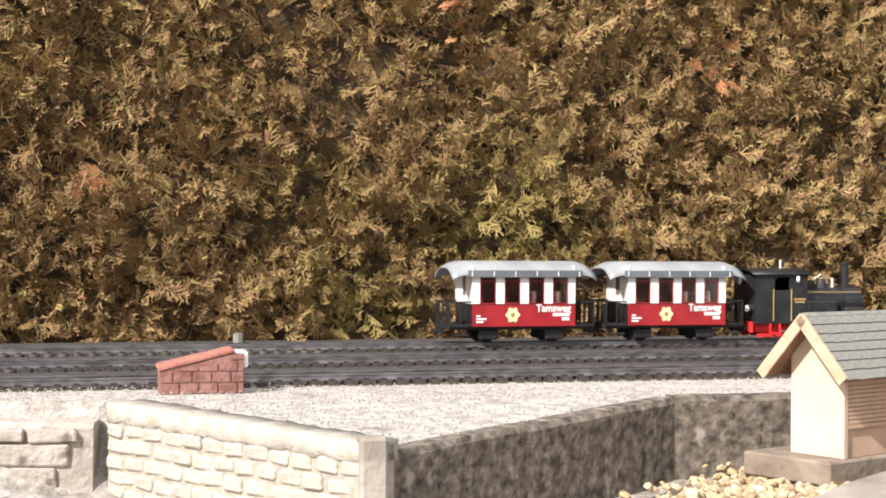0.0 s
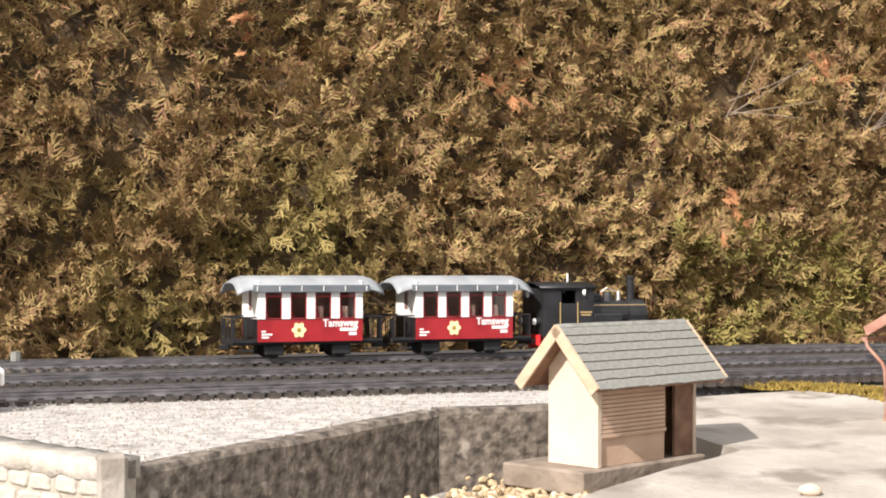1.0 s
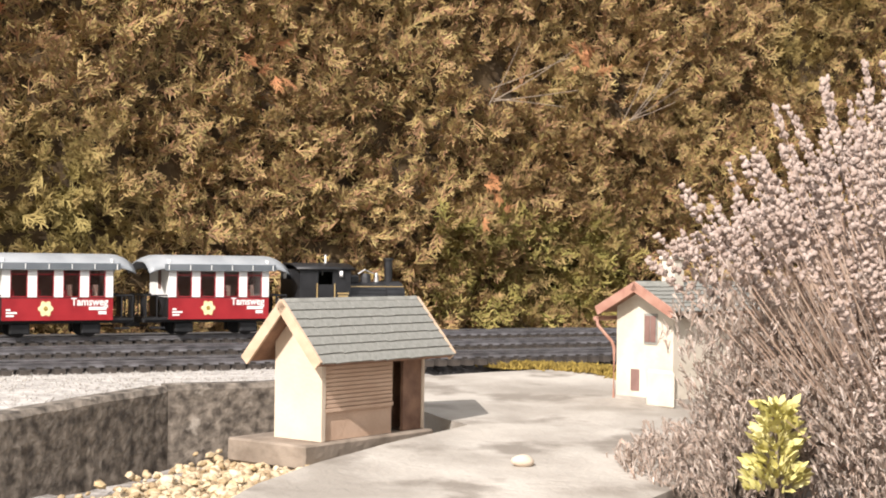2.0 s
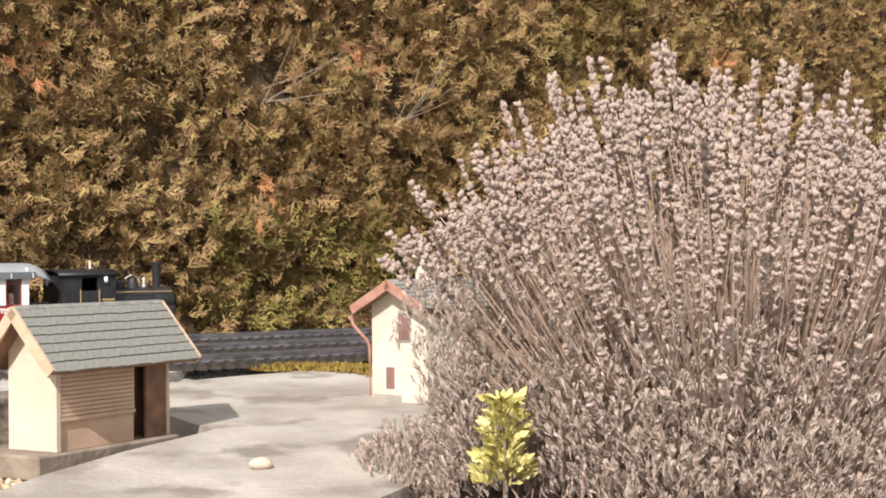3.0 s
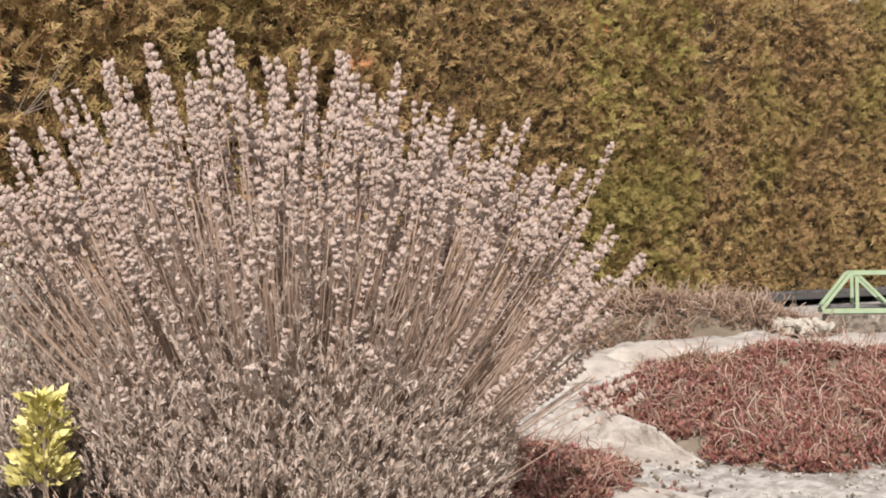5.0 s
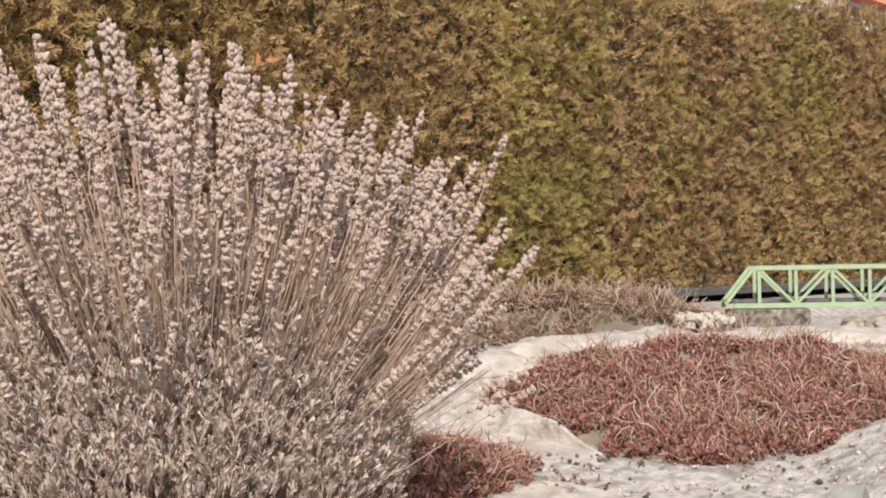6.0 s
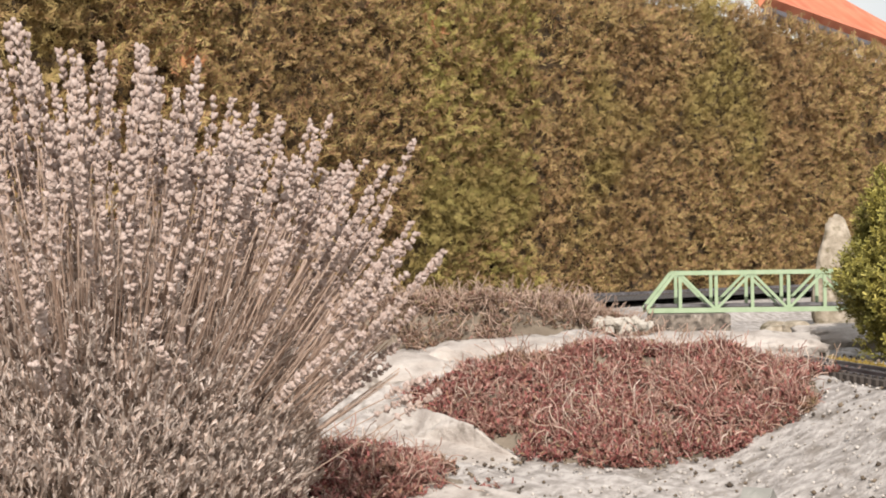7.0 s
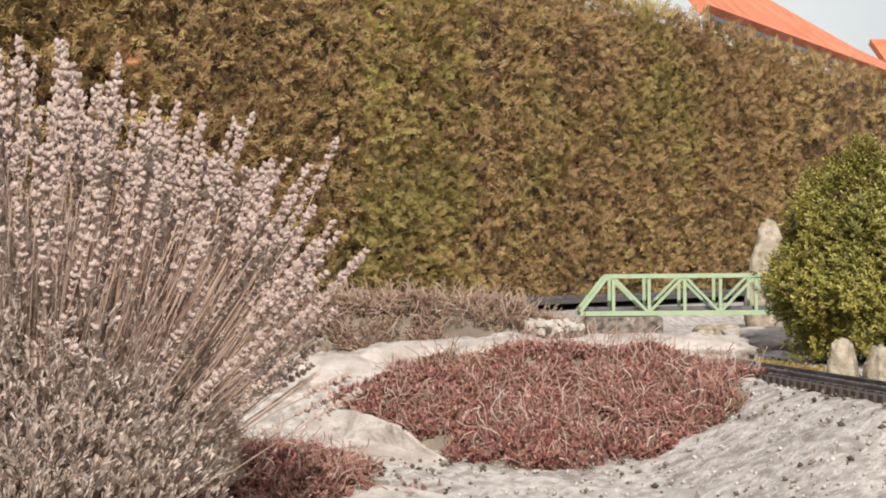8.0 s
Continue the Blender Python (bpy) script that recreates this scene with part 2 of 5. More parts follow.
def tube(path, r, seg=6, bm=None, r_end=None):
    bm = bm or bmesh.new()
    path = [Vector(p) for p in path]
    rings = []
    for k, p in enumerate(path):
        d = (path[min(k + 1, len(path) - 1)] - path[max(k - 1, 0)]).normalized()
        q = d.to_track_quat('Z', 'Y')
        rr = r if r_end is None else r + (r_end - r) * k / (len(path) - 1)
        rings.append([bm.verts.new(p + q @ Vector((rr * math.cos(a), rr * math.sin(a), 0))) for a in (2 * math.pi * i / seg for i in range(seg))])
    for a, b in zip(rings, rings[1:]):
        for i in range(seg):
            bm.faces.new((a[i], a[(i + 1) % seg], b[(i + 1) % seg], b[i]))
    bm.faces.new(rings[0][::-1])
    bm.faces.new(rings[-1])
    return bm

def disc_y(cx, cz, r, y0, y1, seg=20, bm=None):
    bm = bm or bmesh.new()
    a = [bm.verts.new((cx + r * math.cos(t), y0, cz + r * math.sin(t))) for t in (2 * math.pi * i / seg for i in range(seg))]
    b = [bm.verts.new((v.co.x, y1, v.co.z)) for v in a]
    bm.faces.new(a)
    bm.faces.new(b[::-1])
    for i in range(seg):
        bm.faces.new((a[i], b[i], b[(i + 1) % seg], a[(i + 1) % seg]))
    return bm

def mesh_np(name, verts, faces, material, parent=None, label="", smooth=False):
    """A mesh from arrays: verts (n, 3), faces (m, 3 or 4)."""
    me = bpy.data.meshes.new(name)
    verts, faces = np.asarray(verts, dtype=np.float32), np.asarray(faces, dtype=np.int32)
    me.vertices.add(len(verts))
    me.vertices.foreach_set("co", verts.ravel())
    k = faces.shape[1]
    me.loops.add(faces.size)
    me.loops.foreach_set("vertex_index", faces.ravel())
    me.polygons.add(len(faces))
    me.polygons.foreach_set("loop_start", np.arange(0, faces.size, k, dtype=np.int32))
    if smooth:
        me.polygons.foreach_set("use_smooth", np.ones(len(faces), dtype=bool))
    me.update(calc_edges=True)
    return link(name, me, material, parent, label)

def scatter(proto_v, proto_f, places, name, material, parent=None, label=""):
    """Join copies of a small proto mesh: places is (n, 4, 4)."""
    pv = np.asarray(proto_v, dtype=np.float64)
    pf = np.asarray(proto_f, dtype=np.int32)
    v = np.einsum("nij,kj->nki", places[:, :3, :3], pv) + places[:, None, :3, 3]
    fc = pf[None] + (np.arange(len(places)) * len(pv))[:, None, None]
    return mesh_np(name, v.reshape(-1, 3), fc.reshape(-1, pf.shape[1]), material, parent, label)

def frames(pos, up, scale, roll):
    """Matrices whose z axis is up (n, 3), turned by roll, scaled."""
    up = up / np.linalg.norm(up, axis=1, keepdims=True)
    ref = np.where(np.abs(up[:, 2:3]) < 0.9, np.array([[0.0, 0, 1]]), np.array([[1.0, 0, 0]]))
    x = np.cross(ref, up)
    x /= np.linalg.norm(x, axis=1, keepdims=True)
    y = np.cross(up, x)
    c, s = np.cos(roll)[:, None], np.sin(roll)[:, None]
    x, y = c * x + s * y, -s * x + c * y
    m = np.zeros((len(pos), 4, 4))
    m[:, :3, 0], m[:, :3, 1], m[:, :3, 2] = x * scale[:, None], y * scale[:, None], up * scale[:, None]
    m[:, :3, 3], m[:, 3, 3] = pos, 1
    return m

rng = np.random.default_rng(7)

# ---------------------------------------------------------------- plan
RAIL_Z = 0.333
def track_y(x):
    return 2.600 + 0.2906 * x - 0.0167 * x * x
def hedge_y(x):
    return 2.942 + 0.2796 * x - 0.0199 * x * x

def interp(v, xs, ys):
    return float(np.interp(v, xs, ys))

def ground_z(x, y):
    """Height of the bare ground."""
    s = 0.70 * x + 0.71 * y
    right = interp(s, (1.7, 2.0, 2.3, 2.4, 2.53, 2.8, 3.1), (0.115, 0.15, 0.187, 0.20, 0.275, 0.335, 0.312))
    cap = interp(x - y, (0.45, 0.75), (1, 0))
    right = right * cap + min(right, 0.275) * (1 - cap)
    left = interp(y, (1.7, 2.1, 2.25), (0.225, 0.25, 0.312))
    w = interp(x, (0.9, 1.4), (0, 1))
    z = left * (1 - w) + right * w
    d = y - (track_y(x) - 0.78)
    k = interp(d, (-0.06, 0.0), (0, 1))
    z = z * (1 - k) + 0.312 * k
    run = abs((y - 0.86) - 1.737 * (x - 2.05)) / 2.0
    if x > 1.4 and y < 2.0:
        z = max(z, 0.273 - max(0.0, run - 0.06) * 0.45)
    near = interp(y, (0.2, 0.9), (1, 0))
    z = z * (1 - near) + 0.12 * near
    far = interp(math.hypot(x - 1.2, y - 1.5), (4, 12), (0, 1))
    return z * (1 - far) + 0.2 * far

# ---------------------------------------------------------------- ground
def axis(lo, hi, step, reach):
    inner = list(np.arange(lo, hi + step / 2, step))
    out, d = [], step
    a, b = lo, hi
    left, right = [], []
    while b < reach:
        d *= 1.35
        a, b = a - d, b + d
        left.append(a)
        right.append(b)
    return np.array(left[::-1] + inner + right)

def build_ground():
    xs, ys = axis(-0.9, 3.2, 0.02, 300), axis(0.7, 2.6, 0.02, 300)
    v = np.zeros((len(ys), len(xs), 3))
    for j, y in enumerate(ys):
        for i, x in enumerate(xs):
            z = ground_z(x, y)
            if -1 < x < 4 and 0 < y < 4:
                z += 0.007 * noise.noise((x * 11, y * 11, 0)) + 0.007 * noise.noise((x * 30, y * 30, 3)) + 0.003 * noise.noise((x * 70, y * 70, 6))
            if track_y(x) - 0.8 < y and -2 < x < 7:
                z -= 0.014
            v[j, i] = (x, y, z)
    n = len(xs)
    a = (np.arange(len(ys) - 1)[:, None] * n + np.arange(n - 1)[None]).ravel()
    ob = mesh_np("ground", v.reshape(-1, 3), np.stack([a, a + 1, a + n + 1, a + n], 1), M_GRAVEL, smooth=True)
    return tagged(ob, "pale gravelly garden ground with dark soil flecks", "ground", kind="structure")

build_ground()

# raised platform of gravel held by the walls
PLAT = [(-0.345, 1.684), (-0.056, 1.400), (0.255, 1.750), (0.54, 1.806), (0.60, 2.05), (0.70, 2.20), (0.95, 2.36), (-0.55, 1.99), (-1.4, 1.75), (-1.4, 1.655)]
tagged(part("pavement", prism(PLAT, 0.10, lambda x, y: interp(y, (1.40, 1.70, 1.88, 1.92), (0.309, 0.3225, 0.322, 0.316))), M_PLATFORM), "pale gravel surface beside the railway tracks", "pavement", kind="structure")

# ---------------------------------------------------------------- tracks
def build_track(name, off, x0, x1, label, split, curve=track_y):
    th = tagged(empty(name, pose((x0 + x1) / 2, curve((x0 + x1) / 2) + off, RAIL_Z - 0.018)), label, "railway track")
    inv = th.matrix_world.inverted()
    n = int((x1 - x0) / 0.04)
    xs = np.linspace(x0, x1, n)
    for side in (-0.0225, 0.0225):
        bm = bmesh.new()
        rings = []
        for x in xs:
            slope = (curve(x + 0.01) - curve(x - 0.01)) / 0.02
            c = 1 / math.hypot(1, slope)
            cx, cy = x - side * slope * c, curve(x) + off + side * c
            prof = ((-0.0035, -0.0085), (-0.0035, -0.007), (-0.001, -0.006), (-0.001, -0.003), (-0.0019, -0.002), (-0.0019, 0.0),
                    (0.0019, 0.0), (0.0019, -0.002), (0.001, -0.003), (0.001, -0.006), (0.0035, -0.007), (0.0035, -0.0085))
            rings.append([bm.verts.new(inv @ Vector((cx - w * slope * c, cy + w * c, RAIL_Z + h))) for w, h in prof])
        for a, b in zip(rings, rings[1:]):
            for i in range(12):
                bm.faces.new((a[i], a[(i + 1) % 12], b[(i + 1) % 12], b[i]))
        part("rail", bm, M_RAIL, th)
    # sleepers
    bm = bmesh.new()
    add_box(bm, -0.0065, 0.0065, -0.043, 0.043, -0.018, -0.0085)
    for s in (-0.0225, 0.0225):
        for w in (-0.006, 0.003):
            add_box(bm, -0.004, 0.004, s + w, s + w + 0.003, -0.0085, -0.006)
    me = bpy.data.meshes.new("sleeper")
    bm.to_mesh(me)
    bm.free()
    me.materials.append(M_SLEEPER)
    x, rest = x0, []
    while x < x1:
        slope = (curve(x + 0.01) - curve(x - 0.01)) / 0.02
        m = pose(x, curve(x) + off, RAIL_Z, 0, 0, math.degrees(math.atan(slope)) + random.uniform(-1, 1))
        if split[0] < x < split[1]:
            ob = new("sleeper", me)
            ob.parent = th
            ob.matrix_basis = inv @ m
        else:
            rest.append(np.array(inv @ m))
        x += 0.0232 / math.hypot(1, slope)
    if rest:
        pv = [v.co[:] for v in me.vertices]
        pf = [p.vertices[:] for p in me.polygons]
        tagged(scatter(pv, pf, np.array(rest), "sleeper_rest", M_SLEEPER, th), kind="stuff")
    return th

TRACKS = (("railway_track", 0.0, -1.5, 6.5, "dark model railway track carrying the train beside the hedge", (-0.2, 1.3)),
          ("railway_track", -0.30, -1.5, 3.2, "dark model railway track between two others on ballast", (-0.6, 1.3)),
          ("railway_track", -0.59, -1.5, 2.2, "dark model railway track beside the pale gravel", (-0.9, 1.3)))
for nm, off, a, b, lab, sp in TRACKS:
    build_track(nm, off, a, b, lab, sp)

def build_ballast():
    bm = bmesh.new()
    rows = []
    xs = np.linspace(-1.6, 6.5, 170)
    for x in xs:
        y = track_y(x)
        lo = y - (0.605 if x < 2.0 else 0.12)
        rows.append([bm.verts.new((x, yy, zz)) for yy, zz in ((lo - 0.02, 0.300), (lo, 0.319), (y - 0.3, 0.3195), (y + 0.07, 0.3205), (y + 0.34, 0.319))])
    for a, b in zip(rows, rows[1:]):
        for i in range(4):
            bm.faces.new((a[i], b[i], b[i + 1], a[i + 1]))
    tagged(part("ballast_bed", bm, M_BALLAST), "dark grey fine ballast under the railway tracks", "ballast", kind="structure")
build_ballast()

# ---------------------------------------------------------------- walls
def wall_between(name, p, q, thick, z0, za, material, label, zb=None):
    d = Vector((q[0] - p[0], q[1] - p[1], 0))
    L = d.length
    m = Matrix.Translation((p[0], p[1], 0)) @ pose(0, 0, 0, 0, 0, math.degrees(math.atan2(d.y, d.x)))
    bm = bmesh.new()
    n = max(2, int(L / 0.012))
    rows = []
    for i in range(n + 1):
        x = L * i / n
        z1 = za + ((zb or za) - za) * i / n
        w = 0.002 * noise.noise((x * 25, z1 * 9, p[0] * 7))
        rows.append([bm.verts.new((x, y, z)) for y, z in ((0, z0), (0.002 * noise.noise((x * 60, 1, 2)), (z0 + z1) / 2), (0.001, z1 - 0.006 + w), (0.006, z1 + w), (thick, z1 + w * 0.5), (thick, z0))])
    for a, b in zip(rows, rows[1:]):
        for i in range(5):
            bm.faces.new((a[i], b[i], b[i + 1], a[i + 1]))
    bm.faces.new(rows[0])
    bm.faces.new(rows[-1][::-1])
    ob = part(name, bm, material)
    ob.matrix_world = m
    return tagged(ob, label, "wall", kind="structure")

wall_between("wall_east", (-0.051, 1.374), (0.274, 1.737), 0.03, 0.10, 0.309, M_STAIN, "dark stained concrete retaining wall", 0.325)
wall_between("wall_pit", (0.272, 1.735), (0.56, 1.800), 0.03, 0.10, 0.327, M_STAIN, "stained concrete wall at the back of the pit")
wall_between("wall_west", (-1.3, 1.62), (-0.385, 1.640), 0.04, 0.10, 0.303, M_ROCK, "rough grey stone wall with worn top")

def build_west_stones():
    r = random.Random(4)
    z = 0.297
    for row in range(4):
        h = r.uniform(0.022, 0.034) if row else 0.016
        x = -0.86 - r.uniform(0, 0.04)
        while x < -0.43:
            w = r.uniform(0.05, 0.11) if row else r.uniform(0.12, 0.2)
            bm = box(0.002, min(w, -0.40 - x) - 0.002, -0.006 if row == 0 else -0.001 - r.uniform(0, 0.003), 0.01, 0.0005, h - 0.0005, 0.002)
            for v in bm.verts:
                v.co += 0.003 * Vector(noise.noise_vector(v.co * 60 + Vector((x * 30, row, 0))))
            o = part("stone", bm, M_ROCK, WEST)
            o.matrix_basis = WEST.matrix_world.inverted() @ pose(x, 1.628 + 0.02 * (x + 0.86), z - h, 0, 0, 1.2)
            x += w
        z -= h
WEST = bpy.data.objects["wall_west"]
build_west_stones()

BRICK_A, BRICK_B = Vector((-0.373, 1.652, 0)), Vector((-0.076, 1.350, 0))
def build_brick_wall():
    d = BRICK_B - BRICK_A
    L = d.length
    m = Matrix.Translation(BRICK_A) @ pose(0, 0, 0, 0, 0, math.degrees(math.atan2(d.y, d.x)))
    bm = box(0, L, 0.0030, 0.045, 0.10, 0.318)
    ob = part("wall_brick", bm, M_MORTAR)
    ob.matrix_world = m
    tagged(ob, "white painted model brick wall", "wall", kind="structure")
    # rough cement coping, slightly lower towards the corner post
    bm = bmesh.new()
    rows = []
    for i in range(61):
        x = L * i / 60
        zt = 0.325 - 0.004 * i / 60 + 0.0022 * noise.noise((x * 40, 3, 1))
        zb = 0.302 + 0.0045 * noise.noise((x * 55, 8, 2))
        yo = 0.0002 + 0.0012 * noise.noise((x * 70, 5, 5))
        rows.append([bm.verts.new((x, y, z)) for y, z in ((0.004, zb), (yo, zb + 0.002), (yo, (zb + zt) / 2), (yo + 0.0002, zt - 0.0015), (yo + 0.002, zt), (0.05, zt), (0.05, zb))])
    for a, b in zip(rows, rows[1:]):
        for i in range(7):
            bm.faces.new((a[i], b[i], b[(i + 1) % 7], a[(i + 1) % 7]))
    bm.faces.new(rows[0])
    bm.faces.new(rows[-1][::-1])
    part("coping", bm, M_WHITEBRICK, ob, "pale cement coping", smooth=True)
    meshes = []
    for k in range(10):
        rb = random.Random(200 + k)
        w = 0.0345 + rb.uniform(-0.004, 0.0025)
        b = box(0.0006, w, 0.0, 0.01, 0.0006, 0.0162 - rb.uniform(0, 0.0012), 0.0028)
        bmesh.ops.bevel(b, geom=b.edges[:], offset=0.0008, segments=1, affect='EDGES')
        for v in b.verts:
            v.co += 0.0022 * Vector(noise.noise_vector(v.co * 75 + Vector((k * 5, 0, 0))))
        me = bpy.data.meshes.new("brick")
        b.to_mesh(me)
        b.free()
        me.materials.append(M_WHITEBRICK)
        meshes.append(me)
    for r in range(9):
        x = -0.018 * (r % 2)
        while x < L - 0.014:
            o = new("brick", random.choice(meshes))
            o.parent = ob
            o.matrix_basis = pose(max(x + random.uniform(-0.0015, 0.0015), 0), random.uniform(-0.0016, 0.0006), 0.305 - 0.0176 * (r + 1) + random.uniform(-0.0012, 0.0012), random.uniform(-4, 4), random.uniform(-3, 3), random.uniform(-2, 2))
            x += 0.0362
build_brick_wall()
post = part("wall_post", box(-0.013, 0.013, -0.013, 0.014, 0.10, 0.327, 0.003), M_CONC)
post.matrix_world = pose(-0.063, 1.356, 0, 0, 0, 12)
tagged(post, "square grey concrete post at the wall corner", "post")

# ---------------------------------------------------------------- hedge
HOLES = [(1.08, 0.84, 0.16), (1.42, 0.81, 0.14), (0.35, 0.62, 0.10), (-0.30, 0.90, 0.08), (-0.55, 0.52, 0.08), (0.72, 0.48, 0.09), (0.10, 0.50, 0.07), (1.9, 1.05, 0.10), (-0.1, 0.7, 0.07)]
def build_hedge():
    th = tagged(empty("hedge", pose(2.5, 3.6, 0.30)), "tall clipped conifer hedge in brown and olive green", "hedge")
    inv = np.array(th.matrix_world.inverted())
    HT = 1.43
    # dark backing sheet, stands for the shaded depth between the fronds
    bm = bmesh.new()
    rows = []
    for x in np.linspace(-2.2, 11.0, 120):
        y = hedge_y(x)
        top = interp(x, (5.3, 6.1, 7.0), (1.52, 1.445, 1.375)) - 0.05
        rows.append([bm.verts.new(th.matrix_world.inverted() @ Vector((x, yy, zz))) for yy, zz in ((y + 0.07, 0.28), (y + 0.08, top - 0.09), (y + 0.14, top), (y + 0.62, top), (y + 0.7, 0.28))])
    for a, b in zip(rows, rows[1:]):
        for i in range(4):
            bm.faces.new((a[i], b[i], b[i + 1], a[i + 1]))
    part("core", bm, M_SHADE_CORE, th, "dark backing for the shade inside")
    # frond: a forked spray of thin curling scale branches, all quads
    def frond(seed, pairs, fine):
        r = random.Random(seed)
        v, f = [], []
        def strip(p, a, L, w, bend, lift):
            """A thin curling strip from p, heading a in the spray's plane."""
            x, y, z = p
            base = len(v)
            steps = 2 if fine else 1
            for k in range(steps + 1):
                q = k / steps
                ww = w * (1 - 0.55 * q)
                v.extend([(x - math.cos(a) * ww, y, z + math.sin(a) * ww), (x + math.cos(a) * ww, y, z - math.sin(a) * ww)])
                if k:
                    f.append((base + 2 * k - 2, base + 2 * k - 1, base + 2 * k + 1, base + 2 * k))
                if k < steps:
                    a += bend / steps
                    x += math.sin(a) * L / steps
                    z += math.cos(a) * L / steps
                    y += lift / steps
            return x, y, z, a
        sway = r.uniform(-0.5, 0.5)
        strip((0, 0, 0), -sway * 0.4, 1.0, 0.030, sway, r.uniform(0.0, 0.25))
        for k in range(pairs):
            for sg in (-1, 1):
                h = (k + r.uniform(0.1, 0.9)) / pairs
                L = (0.50 - 0.30 * h) * r.uniform(0.7, 1.35)
                a = sg * radians(r.uniform(32, 66))
                bend = -sg * r.uniform(0.1, 0.9)
                p = (0.02 * sg + sway * 0.25 * h * h, 0.15 * h * h, h * 0.92)
                lift = r.uniform(-0.12, 0.22)
                strip(p, a, L, 0.034 * r.uniform(0.8, 1.3), bend, lift)
                for q in ((0.35, 0.7) if fine else (0.5,)):
                    aa = a + bend * q * 0.6
                    pq = (p[0] + math.sin(aa) * L * q, p[1] + lift * q, p[2] + math.cos(aa) * L * q)
                    sub = aa + r.choice((-1, 1)) * radians(r.uniform(30, 60))
                    i = len(v)
                    l2, w2 = L * r.uniform(0.35, 0.6), 0.030
                    dx, dz = math.sin(sub), math.cos(sub)
                    v.extend([(pq[0] - dz * w2 * 0.6, pq[1], pq[2] + dx * w2 * 0.6), (pq[0] + dz * w2 * 0.6, pq[1], pq[2] - dx * w2 * 0.6),
                              (pq[0] + dx * l2 + dz * w2 * 0.5, pq[1] + 0.06, pq[2] + dz * l2 - dx * w2 * 0.5), (pq[0] + dx * l2 - dz * w2 * 0.5, pq[1] + 0.06, pq[2] + dz * l2 + dx * w2 * 0.5)])
                    f.append((i, i + 1, i + 2, i + 3))
        return v, f
    def put(n, xlo, xhi, zlo, zhi, smin, smax, name, seed, top=False, fine=False, material=None, relief=0.10):
        g = np.random.default_rng(seed)
        x = g.uniform(xlo, xhi, n)
        z = g.uniform(zlo, zhi, n)
        # bumpy surface: clumps stand out, hollows between them stay dark
        bump = np.array([noise.noise((a * 6.5, b * 6.5, 1.3)) * 0.6 + noise.noise((a * 16, b * 16, 4.0)) * 0.4 for a, b in zip(x, z)])
        for hx, hz, hs in HOLES:
            bump = np.where((x - hx) ** 2 + (z - hz) ** 2 < (0.35 * hs) ** 2, -0.9, bump)
        keep = g.uniform(-1.1, -0.05, n) < bump
        x, z, bump = x[keep], z[keep], bump[keep]
        n = len(x)
        if top:
            y = hedge_y(x) + g.uniform(0.0, 0.6, n)
            z = np.full(n, HT - 0.04) + 0.03 * bump
            up = np.stack([g.normal(0, 0.5, n), g.normal(-0.2, 0.5, n), np.full(n, 1.0)], 1)
        else:
            y = hedge_y(x) + 0.025 - relief * bump + g.uniform(0, 0.05, n) + np.clip(z - (HT - 0.15), 0, 1) * 0.5
            up = np.stack([g.normal(0, 0.75, n), g.normal(-0.5, 0.3, n), g.normal(0.35, 0.6, n)], 1)
        z = 0.3 + (z - 0.3) * (np.interp(x, (5.3, 6.1, 7.0), (1.52, 1.445, 1.375)) - 0.3) / (HT - 0.3)
        pos = np.stack([x, y, z], 1) @ inv[:3, :3].T + inv[:3, 3]
        m = frames(pos, up, g.uniform(smin, smax, n), g.uniform(0, 6.28, n))
        pv, pf = frond(seed, 5 if fine else 4, fine)
        tagged(scatter(pv, pf, m, name, material or M_HEDGE, th), kind="stuff")
    for k in range(4):
        put(5600, -1.5, 2.6, 0.30, 1.25, 0.026, 0.064, "foliage", 11 + k, fine=True)
    for k in range(4):
        put(7400, 2.4, 6.2, 0.30, HT, 0.024, 0.050, "foliage", 21 + k, relief=0.06)
    put(9500, 6.0, 10.5, 0.30, HT, 0.04, 0.07, "foliage", 31, relief=0.06)
    put(2600, 3.42, 4.0, 0.30, 1.30, 0.026, 0.056, "foliage", 35, material=M_HEDGE_GREEN, relief=0.07)
    put(500, 0.95, 1.45, 0.32, 0.55, 0.034, 0.07, "foliage", 36, fine=True, material=M_HEDGE_GREEN)
    for x, z, sz in HOLES[:2]:
        bm = bmesh.new()
        for q in range(5):
            a = random.uniform(-0.2, 1.3)
            L = sz * random.uniform(0.7, 1.3)
            p = Vector((x + random.uniform(-0.02, 0.02), hedge_y(x) - 0.035, z + random.uniform(-0.02, 0.02)))
            tube([p, p + Vector((math.cos(a) * L * 0.5, -0.02, math.sin(a) * L * 0.5)), p + Vector((math.cos(a) * L, -0.03, math.sin(a) * L * 1.1))], 0.0014, 5, bm, 0.0006)
        bmesh.ops.translate(bm, verts=bm.verts[:], vec=-th.location)
        part("bare_twig", bm, M_TWIG, th, "pale bare twigs")
    for x, z in ((-0.64, 0.61), (0.01, 0.97), (1.30, 0.93), (0.55, 0.88), (1.05, 0.62), (3.4, 1.2), (2.4, 1.0)):
        g = np.random.default_rng(int(abs(x) * 100))
        n = 9
        pos = np.stack([x + g.normal(0, 0.018, n), hedge_y(x) - 0.06 + g.normal(0, 0.01, n), z + g.normal(0, 0.025, n)], 1) @ inv[:3, :3].T + inv[:3, 3]
        up = np.stack([g.normal(0, 0.6, n), g.normal(-0.6, 0.3, n), g.normal(0.2, 0.6, n)], 1)
        pv, pf = frond(77, 5, True)
